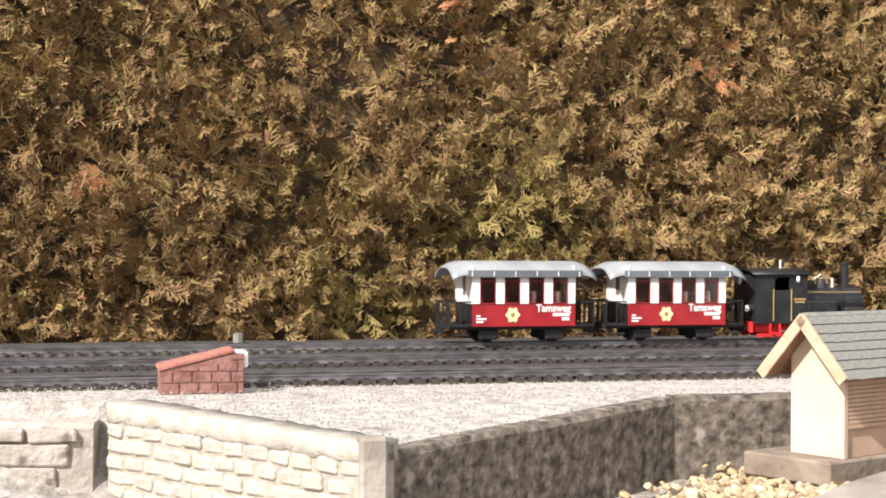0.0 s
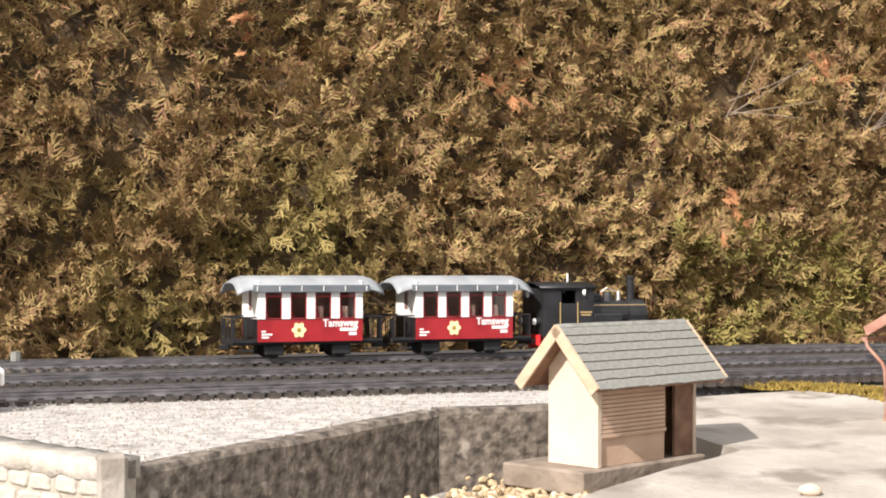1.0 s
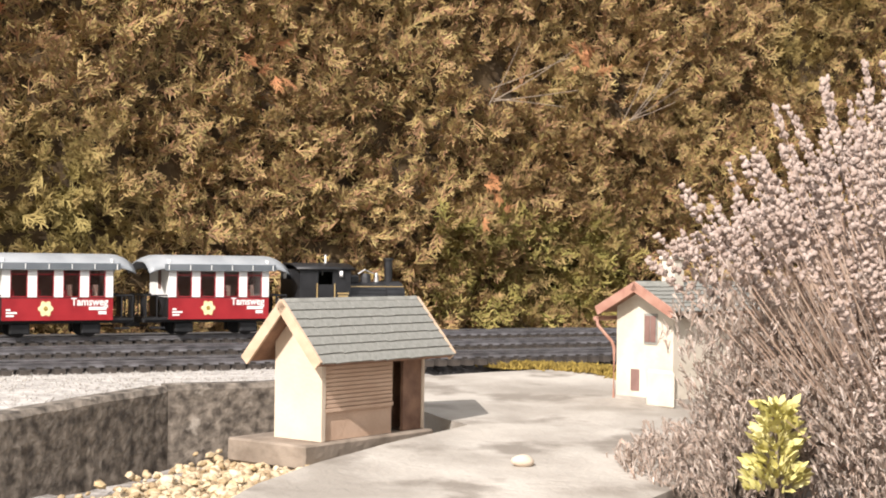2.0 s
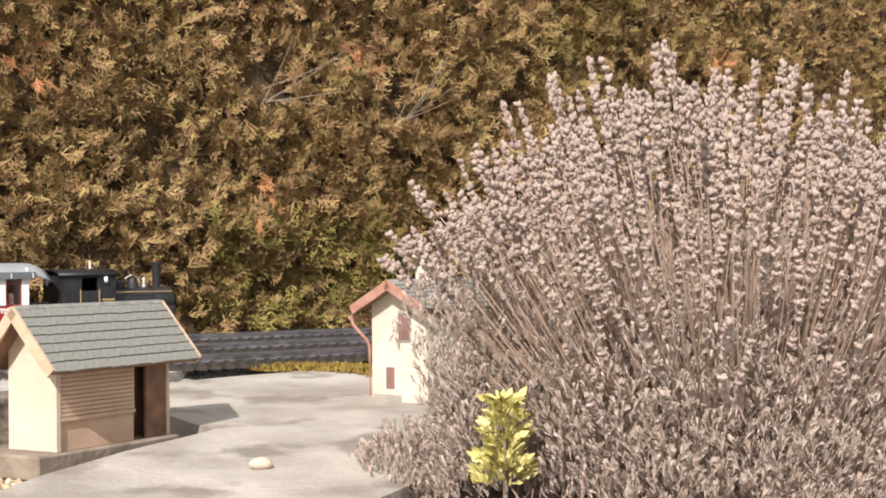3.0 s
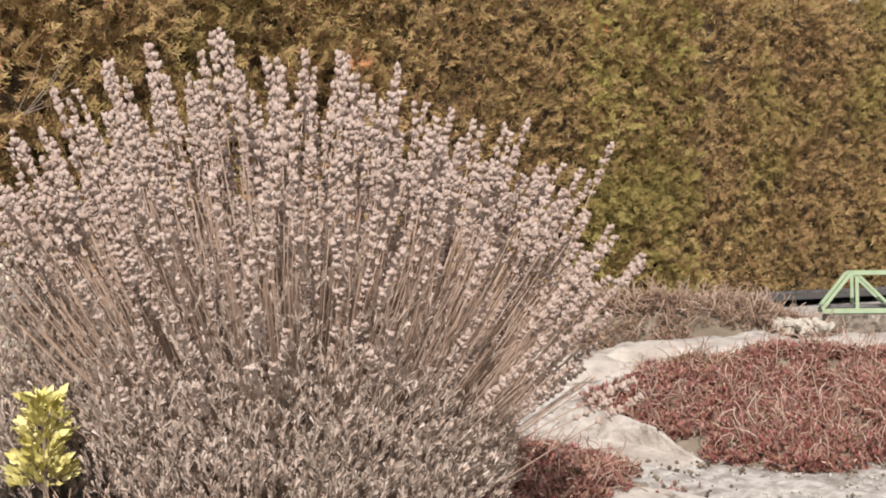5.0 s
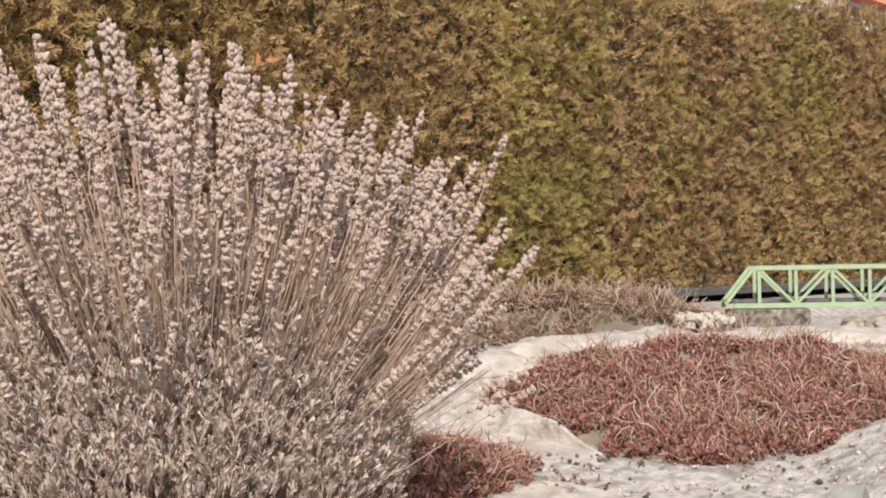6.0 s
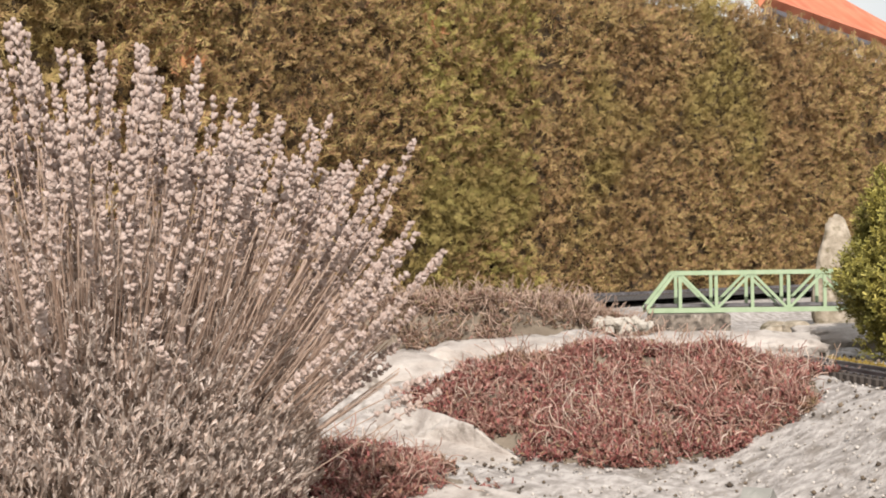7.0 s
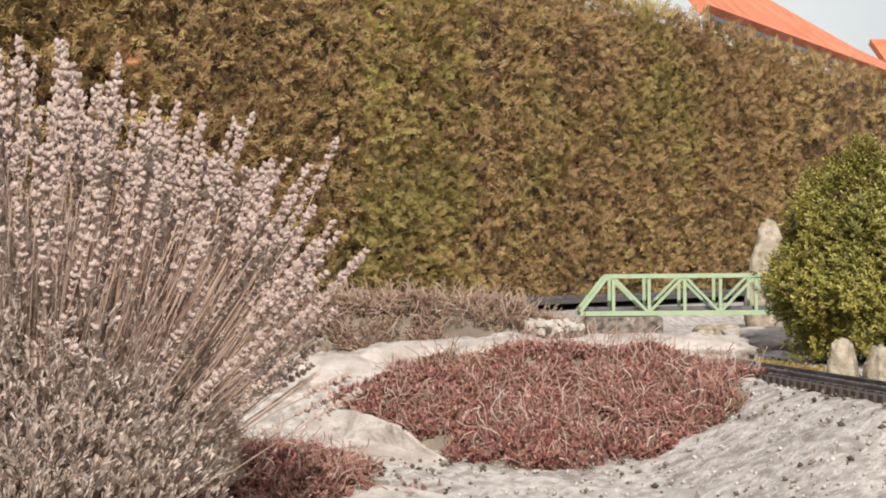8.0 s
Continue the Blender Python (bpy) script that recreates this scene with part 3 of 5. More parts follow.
        scatter(pv, pf, frames(pos, up, g.uniform(0.026, 0.042, n), g.uniform(0, 6.28, n)), "dead_sprig", M_DEAD, th, "rust-orange dead sprig")["kind"] = "stuff"
    put(3000, 2.0, 10.5, HT, HT, 0.04, 0.08, "foliage", 41, top=True)
build_hedge()

# ---------------------------------------------------------------- concrete slab, pit, pebbles
SLAB = [(0.26, 1.22), (0.33, 1.36), (0.43, 1.475), (0.54, 1.585), (0.61, 1.655), (0.595, 1.72), (0.575, 1.80), (0.60, 2.05), (0.90, 2.17), (1.15, 2.20), (1.25, 1.9), (1.05, 1.6), (0.88, 1.45), (0.75, 1.33), (0.62, 1.21), (0.45, 1.08), (0.30, 1.05)]
def slab_top(x, y):
    return interp(y, (1.05, 1.25, 1.5, 1.8, 2.2), (0.235, 0.262, 0.279, 0.292, 0.314)) + 0.003 * noise.noise((x * 9, y * 9, 5))
def build_slab():
    bm = prism(SLAB, 0.12, slab_top)
    top = [fc for fc in bm.faces if fc.normal.z > 0.5 or all(v.co.z > 0.2 for v in fc.verts)]
    bmesh.ops.triangulate(bm, faces=top)
    for _ in range(3):
        es = [e for e in bm.edges if all(v.co.z > 0.2 for v in e.verts) and e.calc_length() > 0.05]
        bmesh.ops.subdivide_edges(bm, edges=es, cuts=1, use_grid_fill=True)
        bmesh.ops.triangulate(bm, faces=[fc for fc in bm.faces if len(fc.verts) > 4])
    for v in bm.verts:
        if v.co.z > 0.2:
            v.co.z = slab_top(v.co.x, v.co.y)
    tagged(part("concrete_slab", bm, M_CONC, smooth=False), "weathered pale grey concrete slab with dark stains", "slab", kind="structure")
build_slab()
stone = bmesh.new()
bmesh.ops.create_icosphere(stone, subdivisions=2, radius=0.013)
for v in stone.verts:
    v.co = Vector((v.co.x * 1.0, v.co.y * 0.7, v.co.z * 0.5)) * (1 + 0.25 * noise.noise(v.co * 90))
st = part("pebble", stone, M_GABLE, smooth=True)
st.matrix_world = pose(0.60, 1.408, slab_top(0.6, 1.408) + 0.005, 0, 0, 20)
tagged(st, "single pale yellow pebble lying on the concrete", "pebble")

def build_pebbles():
    bed = tagged(part("pebble_bed", prism([(0.10, 1.40), (0.27, 1.69), (0.40, 1.725), (0.44, 1.60), (0.36, 1.44), (0.28, 1.25)], 0.14, 0.228), M_SOIL), "loose pale yellow pebbles in the pit", "gravel bed")
    meshes = []
    for k in range(6):
        bm = bmesh.new()
        bmesh.ops.create_icosphere(bm, subdivisions=1, radius=1)
        r = random.Random(k)
        sc = Vector((1, r.uniform(0.65, 0.95), r.uniform(0.45, 0.7)))
        for v in bm.verts:
            v.co = Vector((v.co.x * sc.x, v.co.y * sc.y, v.co.z * sc.z)) * (1 + 0.35 * noise.noise(v.co * 1.3 + Vector((k * 3, 0, 0))))
        me = bpy.data.meshes.new("pebble")
        bm.to_mesh(me)
        bm.free()
        me.materials.append(M_PEBBLE)
        meshes.append(me)
    for k in range(300):
        a, b = random.random(), random.random()
        x = 0.15 + 0.26 * a
        y = 1.30 + 0.40 * b
        if y < 1.28 + 1.05 * (x - 0.15) - 0.10 or y > 1.44 + 1.02 * (x - 0.05):
            y = 1.30 + 1.0 * (x - 0.15) + random.uniform(0.0, 0.16)
        o = new("pebble", random.choice(meshes))
        o.parent = bed
        s = random.uniform(0.003, 0.008)
        o.matrix_basis = pose(x, y, 0.226 + 0.10 * (x - 0.15) + random.uniform(0, 0.012), random.uniform(-25, 25), random.uniform(-25, 25), random.uniform(0, 360)) @ Matrix.Diagonal((s, s, s, 1))
    g = np.random.default_rng(61)
    n = 1500
    x = g.uniform(0.13, 0.42, n)
    y = 1.30 + 1.0 * (x - 0.15) + g.uniform(-0.06, 0.17, n)
    z = 0.224 + 0.10 * (x - 0.15) + g.uniform(0, 0.008, n)
    pv, pf = [v.co[:] for v in meshes[0].vertices], [p.vertices[:] for p in meshes[0].polygons]
    up = g.normal(0, 0.4, (n, 3)) + np.array([0, 0, 1])
    tagged(scatter(pv, pf, frames(np.stack([x, y, z], 1), up, g.uniform(0.003, 0.008, n), g.uniform(0, 6.28, n)), "pebble_fill", M_PEBBLE_FILL, bed), kind="stuff")
build_pebbles()

board = part("base_board", box(-0.034, 0.185, -0.010, 0.105, -0.026, -0.0005, 0.002), M_BOARD)
board.matrix_world = pose(0.4197, 1.5563, 0.281, 0, 0, 38.3)
tagged(board, "weathered brown wooden board under the small hut", "board")

# ---------------------------------------------------------------- small gabled houses
def build_gabled(name, m, length, width, wall_h, rise, over_end, over_side, wall_mat, gable_mat, trim_mat, label, rows, cols, roof_mat=None, thick=0.004):
    """A house with its ridge along x: front wall at y = 0, gable wall at x = 0."""
    th = tagged(empty(name, m), label, "model house")
    w2 = width / 2
    slope = rise / (w2 + over_side)
    zt = wall_h + over_side * slope
    gable = [(0, 0), (width, 0), (width, zt - 0.001), (w2, zt + w2 * slope - 0.002), (0, zt - 0.001)]
    for x0, nm in ((0.0, "gable_wall"), (length - 0.004, "gable_wall")):
        bm = bmesh.new()
        a = [bm.verts.new((x0, p[0], p[1])) for p in gable]
        b = [bm.verts.new((x0 + 0.004, p[0], p[1])) for p in gable]
        bm.faces.new(a)
        bm.faces.new(b[::-1])
        for k in range(5):
            bm.faces.new((a[k], b[k], b[(k + 1) % 5], a[(k + 1) % 5]))
        part(nm, bm, gable_mat, th)
    part("back_wall", box(0.004, length - 0.004, width - 0.004, width, 0, zt - 0.003), wall_mat, th)
    # roof slopes with rows of shingles
    x0, x1 = -over_end, length + over_end
    run = w2 + over_side
    ang = math.atan(slope)
    span = run / math.cos(ang)
    for side in (0, 1):
        sl = empty("roof_slope")
        sl.parent = th
        if side == 0:
            sl.matrix_basis = Matrix.Translation((x0, -over_side, wall_h)) @ pose(0, 0, 0, math.degrees(ang), 0, 0)
        else:
            sl.matrix_basis = Matrix.Translation((x1, width + over_side, wall_h)) @ pose(0, 0, 0, 0, 0, 180) @ pose(0, 0, 0, math.degrees(ang), 0, 0)
        deck = part("roof_slope", box(0, x1 - x0, 0, span, -thick, 0), M_BROWN, th, "brown roof boarding")
        deck.matrix_basis = sl.matrix_basis
        bpy.data.objects.remove(sl)
        rh = span / rows
        cw = (x1 - x0) / cols
        meshes = []
        for k in range(3):
            bm = bmesh.new()
            r = random.Random(k)
            j0, j1 = r.uniform(-0.0007, 0.0007), r.uniform(-0.0007, 0.0007)
            add_box(bm, 0.0001, cw - 0.0001, 0, rh * 1.15, 0.0002, 0.0022)
            for v in bm.verts:
                if v.co.y < 0.001:
                    v.co.y += j0 if v.co.x < cw / 2 else j1
                    v.co.z += 0.0016
            me = bpy.data.meshes.new("shingle")
            bm.to_mesh(me)
            bm.free()
            me.materials.append(roof_mat or M_SLATE)
            meshes.append(me)
        for rr in range(rows):
            for cc in range(cols):
                o = new("shingle", random.choice(meshes))
                o.parent = deck
                o.matrix_basis = pose(cc * cw, rr * rh - (0.001 if rr else 0.002), 0, random.uniform(-0.6, 0.6), 0, 0)
    # barge boards
    for xx in (x0 - 0.003, x1):
        for side in (0, 1):
            bm = box(0, 0.003, 0, span + 0.002, -0.008, 0.004)
            o = part("barge_board", bm, trim_mat, th)
            if side == 0:
                o.matrix_basis = Matrix.Translation((xx, -over_side, wall_h)) @ pose(0, 0, 0, math.degrees(ang), 0, 0)
            else:
                o.matrix_basis = Matrix.Translation((xx + 0.003, width + over_side, wall_h)) @ pose(0, 0, 0, 0, 0, 180) @ pose(0, 0, 0, math.degrees(ang), 0, 0)
    part("ridge_cap", profile_y([(-0.003, -0.001), (0, 0.003), (0.003, -0.001)], x0, x1), roof_mat or M_SLATE, th).matrix_basis = Matrix.Translation((0, w2, wall_h + rise + 0.002)) @ pose(0, 0, 0, 0, 0, -90)
    return th

hut = build_gabled("model_hut", pose(0.4197, 1.5563, 0.281, 0, 0, 38.3), 0.179, 0.067, 0.085, 0.0624, 0.0247, 0.022, M_WALL_TAN, M_GABLE, M_TRIMWOOD,
                   "small tan wooden hut with grey shingle roof on a board", 7, 11)
part("front_wall", box(0.004, 0.119, 0.0, 0.004, 0.0, 0.104), M_WALL_TAN, hut)
for k in range(12):
    part("siding_board", box(0.006, 0.118, -0.0022, 0.0005, 0.036 + 0.0045 * k, 0.0396 + 0.0045 * k), M_WALL_TAN, hut)
part("corner_trim", box(-0.001, 0.005, -0.003, 0.001, 0.0, 0.090), M_GABLE, hut)
part("sill_board", box(0.004, 0.119, -0.003, 0.0, 0.031, 0.035), M_WALL_TAN, hut)
part("door_panel", box(0.142, 0.177, 0.002, 0.006, 0.0, 0.102), M_BROWN, hut, "brown wooden panel")
part("inner_wall", box(0.006, 0.174, 0.030, 0.033, 0.0, 0.100), M_BROWN, hut)

sta = build_gabled("model_station", pose(0.912, 1.768, 0.288, 0, 0, 27.7), 0.20, 0.096, 0.125, 0.034, 0.02, 0.018, M_STATION, M_STATION, M_RUST,
                   "cream model station house with grey roof and rust-coloured eaves", 7, 13)
part("plinth", box(-0.003, 0.203, -0.003, 0.099, -0.01, 0.012), M_CONC, sta)
part("front_wall", box(0.004, 0.196, 0.0, 0.004, 0.0, 0.118), M_STATION, sta)
win = part("window", box(-0.0015, 0.001, 0.026, 0.048, 0.082, 0.122), M_SLATE, sta, "grey-green window frame")
for a, b in ((0.028, 0.0363), (0.0377, 0.046)):
    part("pane", box(-0.0025, -0.0014, a, b, 0.085, 0.119), M_DARKIN, win, "dark glass")
part("base_stone", box(-0.008, 0.0, -0.006, 0.04, 0.0, 0.05, 0.004), M_STATION, sta)
part("chimney", box(0.046, 0.068, 0.038, 0.060, 0.12, 0.192, 0.0015), M_STATION, sta, "pale square chimney")
part("chimney_cap", box(0.0435, 0.0705, 0.0355, 0.0625, 0.192, 0.197, 0.001), M_STATION, sta)
for a, b in ((0.012, 0.028), (0.056, 0.070)):
    part("window", box(-0.0012, 0.001, a, b, 0.020, 0.048), M_DARKIN, sta, "small dark cellar window")
part("drain_pipe", tube([(-0.02, 0.114, 0.112), (-0.020, 0.112, 0.104), (-0.006, 0.099, 0.082), (-0.004, 0.097, 0.074), (-0.004, 0.097, 0.0)], 0.0022, 8), M_RUST, sta, "rust-coloured drain pipe")
part("gutter", tube([(-0.022, 0.116, 0.113), (0.218, 0.116, 0.113)], 0.003, 8), M_RUST, sta)

def build_moss(name, pts, n, h, seed, label):
    """A low cushion of tufts inside a band of plan points."""
    g = np.random.default_rng(seed)
    k = g.integers(0, len(pts) - 1, n)
    f = g.uniform(0, 1, n)
    p = np.array(pts)
    xy = p[k] * (1 - f[:, None]) + p[k + 1] * f[:, None] + g.normal(0, 0.014, (n, 2))
    z = np.array([max(ground_z(a, b), slab_top(a, b) if b < 2.2 and a < 1.2 else 0) for a, b in xy])
    pos = np.column_stack([xy, z - 0.002])
    up = np.column_stack([g.normal(0, 0.5, n), g.normal(0, 0.5, n), np.ones(n)])
    v = [(-0.3, 0, 0), (0.3, 0, 0), (0, 0.2, 1), (0, -0.3, 0), (0, 0.3, 0), (0.2, 0, 0.9)]
    ob = scatter(v, [(0, 1, 2), (3, 4, 5)], frames(pos, up, g.uniform(0.4, 1, n) * h, g.uniform(0, 6.28, n)), name, M_MOSS)
    return tagged(ob, label, "moss", kind="stuff")
build_moss("moss", [(0.80, 2.22), (0.90, 2.16), (0.96, 2.08), (1.0, 2.02), (1.06, 1.97)], 8000, 0.013, 3, "yellow-green moss along the edge of the concrete")

# ---------------------------------------------------------------- sloping brick buffer stop
def build_buffer():
    th = tagged(empty("buffer_stop", pose(-0.338, 1.782, 0.320, 0, 0, 14)), "sloping faded red brick buffer stop beside the track", "buffer stop")
    L, D, h0, h1 = 0.100, 0.055, 0.028, 0.049
    part("body", profile_y([(0, 0), (L, 0), (L, h1), (L - 0.012, h1), (0, h0)], 0, D), M_REDBRICK, th)
    n = 0
    for r in range(4):
        z = 0.001 + 0.0135 * r
        x = -0.008 * (r % 2)
        while x < L - 0.004:
            a, b = max(x, 0.0), min(x + 0.0225, L)
            top = min(z + 0.0125, h0 + (h1 - h0) * a / (L - 0.012) - 0.001)
            if top - z > 0.004 and b - a > 0.005:
                part("brick", box(a + 0.0006, b - 0.0006, -0.0018, 0.001, z, top, 0.0005), M_REDBRICK, th)
            x += 0.0232
    bm = profile_y([(-0.002, h0), (L - 0.012, h1 + 0.001), (L - 0.012, h1 + 0.006), (-0.003, h0 + 0.006)], -0.002, D + 0.002)
    bmesh.ops.bevel(bm, geom=bm.edges[:], offset=0.0012, segments=1, affect='EDGES')
    part("coping", bm, M_REDBRICK_LIT, th, "sloping red brick top in a sunlit orange tone")
    part("end_plate", box(L - 0.012, L + 0.006, 0.006, D - 0.006, h1 - 0.018, h1 + 0.002, 0.002), M_LAMP, th, "white end plate")
build_buffer()
def build_signal_lamp():
    th = tagged(empty("point_lever", pose(-0.36, 2.62, 0.315, 0, 0, 10)), "small dark grey point lever beside the track", "lever")
    part("box", box(-0.02, 0.02, -0.01, 0.01, 0, 0.014, 0.002), M_BLACK, th)
    part("lamp", tube([(0.0, 0, 0.014), (0.0, 0, 0.03)], 0.009, 8), M_SLATE, th)
build_signal_lamp()

# ---------------------------------------------------------------- train
def on_track(u):
    s = (track_y(u + 0.01) - track_y(u - 0.01)) / 0.02
    return pose(u, track_y(u), RAIL_Z, 0, 0, math.degrees(math.atan(s)))

def wheel(parent, x, y0, r, material, spokes=True):
    bm = bmesh.new()
    seg = 24
    for ra, rb in ((r, r * 0.82),):
        ring = [[bm.verts.new((x + rr * math.cos(t), yy, r + rr * math.sin(t))) for t in (2 * math.pi * i / seg for i in range(seg))] for rr, yy in ((ra, y0), (ra, y0 + 0.005), (rb, y0 + 0.005), (rb, y0))]
        for a, b in zip(ring, ring[1:] + ring[:1]):
            for i in range(seg):
                bm.faces.new((a[i], a[(i + 1) % seg], b[(i + 1) % seg], b[i]))
    w = part("wheel", bm, material, parent)
    if spokes:
        bm = bmesh.new()
        for k in range(8):
            a = math.pi * k / 4
            add_box(bm, 0.0, r * 0.84, 0.0015, 0.0035, -0.0009, 0.0009, pose(x, y0, r, 0, math.degrees(a), 0))
        disc_y(x, r, r * 0.22, y0 - 0.001, y0 + 0.005, 12, bm)
        part("spokes", bm, material, w)
    else:
        part("disc", disc_y(x, r, r * 0.84, y0 + 0.001, y0 + 0.004, 20), material, w)
    return w

def text_part(body, size, material, parent, m, width=None):
    cu = bpy.data.curves.new("lettering", 'FONT')
    cu.body, cu.size, cu.extrude, cu.offset = body, size, 0.0003, 0.0004
    tmp = bpy.data.objects.new("lettering", cu)
    scene.collection.objects.link(tmp)
    me = bpy.data.meshes.new_from_object(tmp.evaluated_get(bpy.context.evaluated_depsgraph_get()))
    bpy.data.objects.remove(tmp)
    ob = link("lettering", me, material, parent, "white lettering")
    xs = [v.co.x for v in me.vertices]
    k = width / (max(xs) - min(xs)) if width else 1
    ob.matrix_basis = m @ Matrix.Diagonal((k, 1, 1, 1))
    return ob

def build_coach(u, label):
    th = tagged(empty("passenger_carriage", on_track(u) @ Matrix.Diagonal((0.935, 1, 1, 1))), label, "carriage", group="carriages of the train")
    L2, W2 = 0.101, 0.053
    z0, zw, z1 = 0.030, 0.069, 0.119
    # underframe
    part("underframe", box(-0.146, 0.146, -0.040, 0.040, 0.024, 0.031, 0.001), M_BLACK, th)
    part("floor", box(-L2, L2, -W2 + 0.003, W2 - 0.003, 0.031, 0.034), M_DARKIN, th)
    for s in (-1, 1):
        y = s * W2
        ya, yb = sorted((y, y - s * 0.003))
        part("lower_panel", box(-L2, L2, ya, yb, z0, zw), M_COACH_RED, th, "deep red side panel")
        # white upper side as posts and rails round the windows
        bm = bmesh.new()
        w, pitch = 0.031, 0.0475
        edges = [-L2]
        for k in range(4):
            c = (k - 1.5) * pitch
            edges += [c - w / 2, c + w / 2]
        edges.append(L2)
        for k in range(0, 10, 2):
            part("window_post", box(edges[k], edges[k + 1], ya, yb, zw, z1 - 0.004), M_COACH_WHITE, th, "white side panel")
        add_box(bm, -L2, L2, ya, yb, z1 - 0.004, z1)
        part("cant_rail", bm, M_COACH_WHITE, th, "white rail over the windows")
        for k in range(4):
            c = (k - 1.5) * pitch
            fr = bmesh.new()
            yi, yo = sorted((y - s * 0.0005, y - s * 0.0022))
            for xa, xb, za, zb in ((c - w / 2, c - w / 2 + 0.002, zw, z1 - 0.004), (c + w / 2 - 0.002, c + w / 2, zw, z1 - 0.004),
                                   (c - w / 2 + 0.002, c + w / 2 - 0.002, zw, zw + 0.002), (c - w / 2 + 0.002, c + w / 2 - 0.002, z1 - 0.012, z1 - 0.010)):
                add_box(fr, xa, xb, yi, yo, za, zb)
            wf = part("window", fr, M_COACH_RED, th, "dark red window frame")
            part("pane", box(c - w / 2 + 0.002, c + w / 2 - 0.002, y - s * 0.0018 - 0.0002, y - s * 0.0018 + 0.0002, zw + 0.002, z1 - 0.004), M_GLASS, wf, "clear glass").visible_shadow = False
        part("waist_line", box(-L2, L2, *sorted((y, y + s * 0.0007)), zw - 0.0009, zw + 0.0003), M_BLACK, th)
        # emblem
        em = bmesh.new()
        ring = [(-0.023 + (0.0125 + 0.0018 * math.cos(6 * t)) * math.cos(t), 0.050 + (0.0125 + 0.0018 * math.cos(6 * t)) * math.sin(t)) for t in (math.pi * q / 24 for q in range(48))]
        lo, hi = ([em.verts.new((a, yy, b)) for a, b in ring] for yy in sorted((y, y + s * 0.0006)))
        em.faces.new(lo)
        em.faces.new(hi[::-1])
        for q in range(48):
            em.faces.new((lo[q], hi[q], hi[(q + 1) % 48], lo[(q + 1) % 48]))
        em_o = part("emblem", em, M_EMBLEM, th, "pale yellow round emblem")
        part("emblem_mark", disc_y(-0.023, 0.050, 0.0042, *sorted((y + s * 0.0006, y + s * 0.001)), 8), M_MOSS, em_o)
        # lettering
        rot = pose(0, 0, 0, 90, 0, 0 if s < 0 else 180)
        text_part("Tamsweg", 0.0185, M_LETTER, th, Matrix.Translation((0.023 if s < 0 else -0.023, y + s * 0.0003, 0.0555)) @ rot, 0.069)
        sx = 1 if s < 0 else -1
        for xa, xb, za, zb in ((0.056, 0.089, 0.0475, 0.0530), (0.074, 0.089, 0.040, 0.0455), (-0.094, -0.086, 0.0465, 0.0495), (-0.094, -0.074, 0.0415, 0.0445), (-0.094, -0.080, 0.0365, 0.0395)):
            part("sign_bar", box(*sorted((sx * xa, sx * xb)), *sorted((y, y + s * 0.0005)), za, zb), M_LETTER, th)
        for x in (-0.065, 0.065):
            part("axle_box", box(x - 0.018, x + 0.018, *sorted((s * 0.030, s * 0.041)), 0.006, 0.024, 0.002), M_BLACK, th)
            wheel(th, x, s * 0.025 - 0.0025, 0.0155, M_BLACK, False)
    for e in (-1, 1):
        xe = e * L2
        # end wall with door
        bm = bmesh.new()
        xa, xb = sorted((xe, xe - e * 0.003))
        add_box(bm, xa, xb, -W2 + 0.003, -0.014, zw, z1 + 0.016)
        add_box(bm, xa, xb, 0.014, W2 - 0.003, zw, z1 + 0.016)
        part("end_wall", bm, M_COACH_WHITE, th, "white end wall")
        part("end_panel", box(xa, xb, -W2 + 0.003, W2 - 0.003, z0, zw), M_BLACK, th)
        dr = part("door", box(*sorted((xe - e * 0.001, xe - e * 0.003)), -0.014, 0.014, zw, z1 + 0.012), M_COACH_WHITE, th, "white end door")
        part("door_pane", box(*sorted((xe, xe - e * 0.0008)), -0.008, 0.008, zw + 0.014, z1), M_DARKIN, dr, "dark door window")
        # platform with railings
        part("platform", box(*sorted((xe, xe + e * 0.043)), -0.046, 0.046, 0.029, 0.033), M_BLACK, th)
        xo = xe + e * 0.041
        for y in (-0.044, -0.022, 0.0, 0.022, 0.044):
            part("railing_post", tube([(xo, y, 0.033), (xo, y, 0.072)], 0.0014, 6), M_BLACK, th)
        for y in (-0.044, 0.044):
            part("railing_post", tube([(xe + e * 0.02, y, 0.033), (xe + e * 0.02, y, 0.072)], 0.0013, 6), M_BLACK, th)
            part("handrail", tube([(xe, y, 0.072), (xo, y, 0.072)], 0.0015, 6), M_BLACK, th)
            part("railing_panel", box(*sorted((xo - e * 0.001, xo)), min(y, y * 0.5), max(y, y * 0.5), 0.036, 0.068), M_BLACK, th)
            part("step", box(*sorted((xe + e * 0.006, xe + e * 0.034)), *sorted((y, y * 1.12)), 0.014, 0.017), M_BLACK, th)
        part("handrail", tube([(xo, -0.044, 0.072), (xo, 0.044, 0.072)], 0.0016, 6), M_BLACK, th)
        part("coupling", box(*sorted((e * 0.140, e * 0.159)), -0.006, 0.006, 0.016, 0.024, 0.001), M_BLACK, th)
    # curved roof drooping at its ends
    bm = bmesh.new()
    ny, nx = 14, 24
    grid = []
    for i in range(nx + 1):
        x = -0.142 + 0.284 * i / nx
        droop = max(0, (abs(x) - 0.110) / 0.032) ** 2 * 0.012
        row = []
        for j in range(ny + 1):
            t = -1 + 2 * j / ny
            y = t * 0.060
            row.append(bm.verts.new((x, y, 0.1435 - 0.0235 * abs(t) ** 2.6 - droop * (1 - 0.25 * abs(t)))))
        grid.append(row)
    fs = []
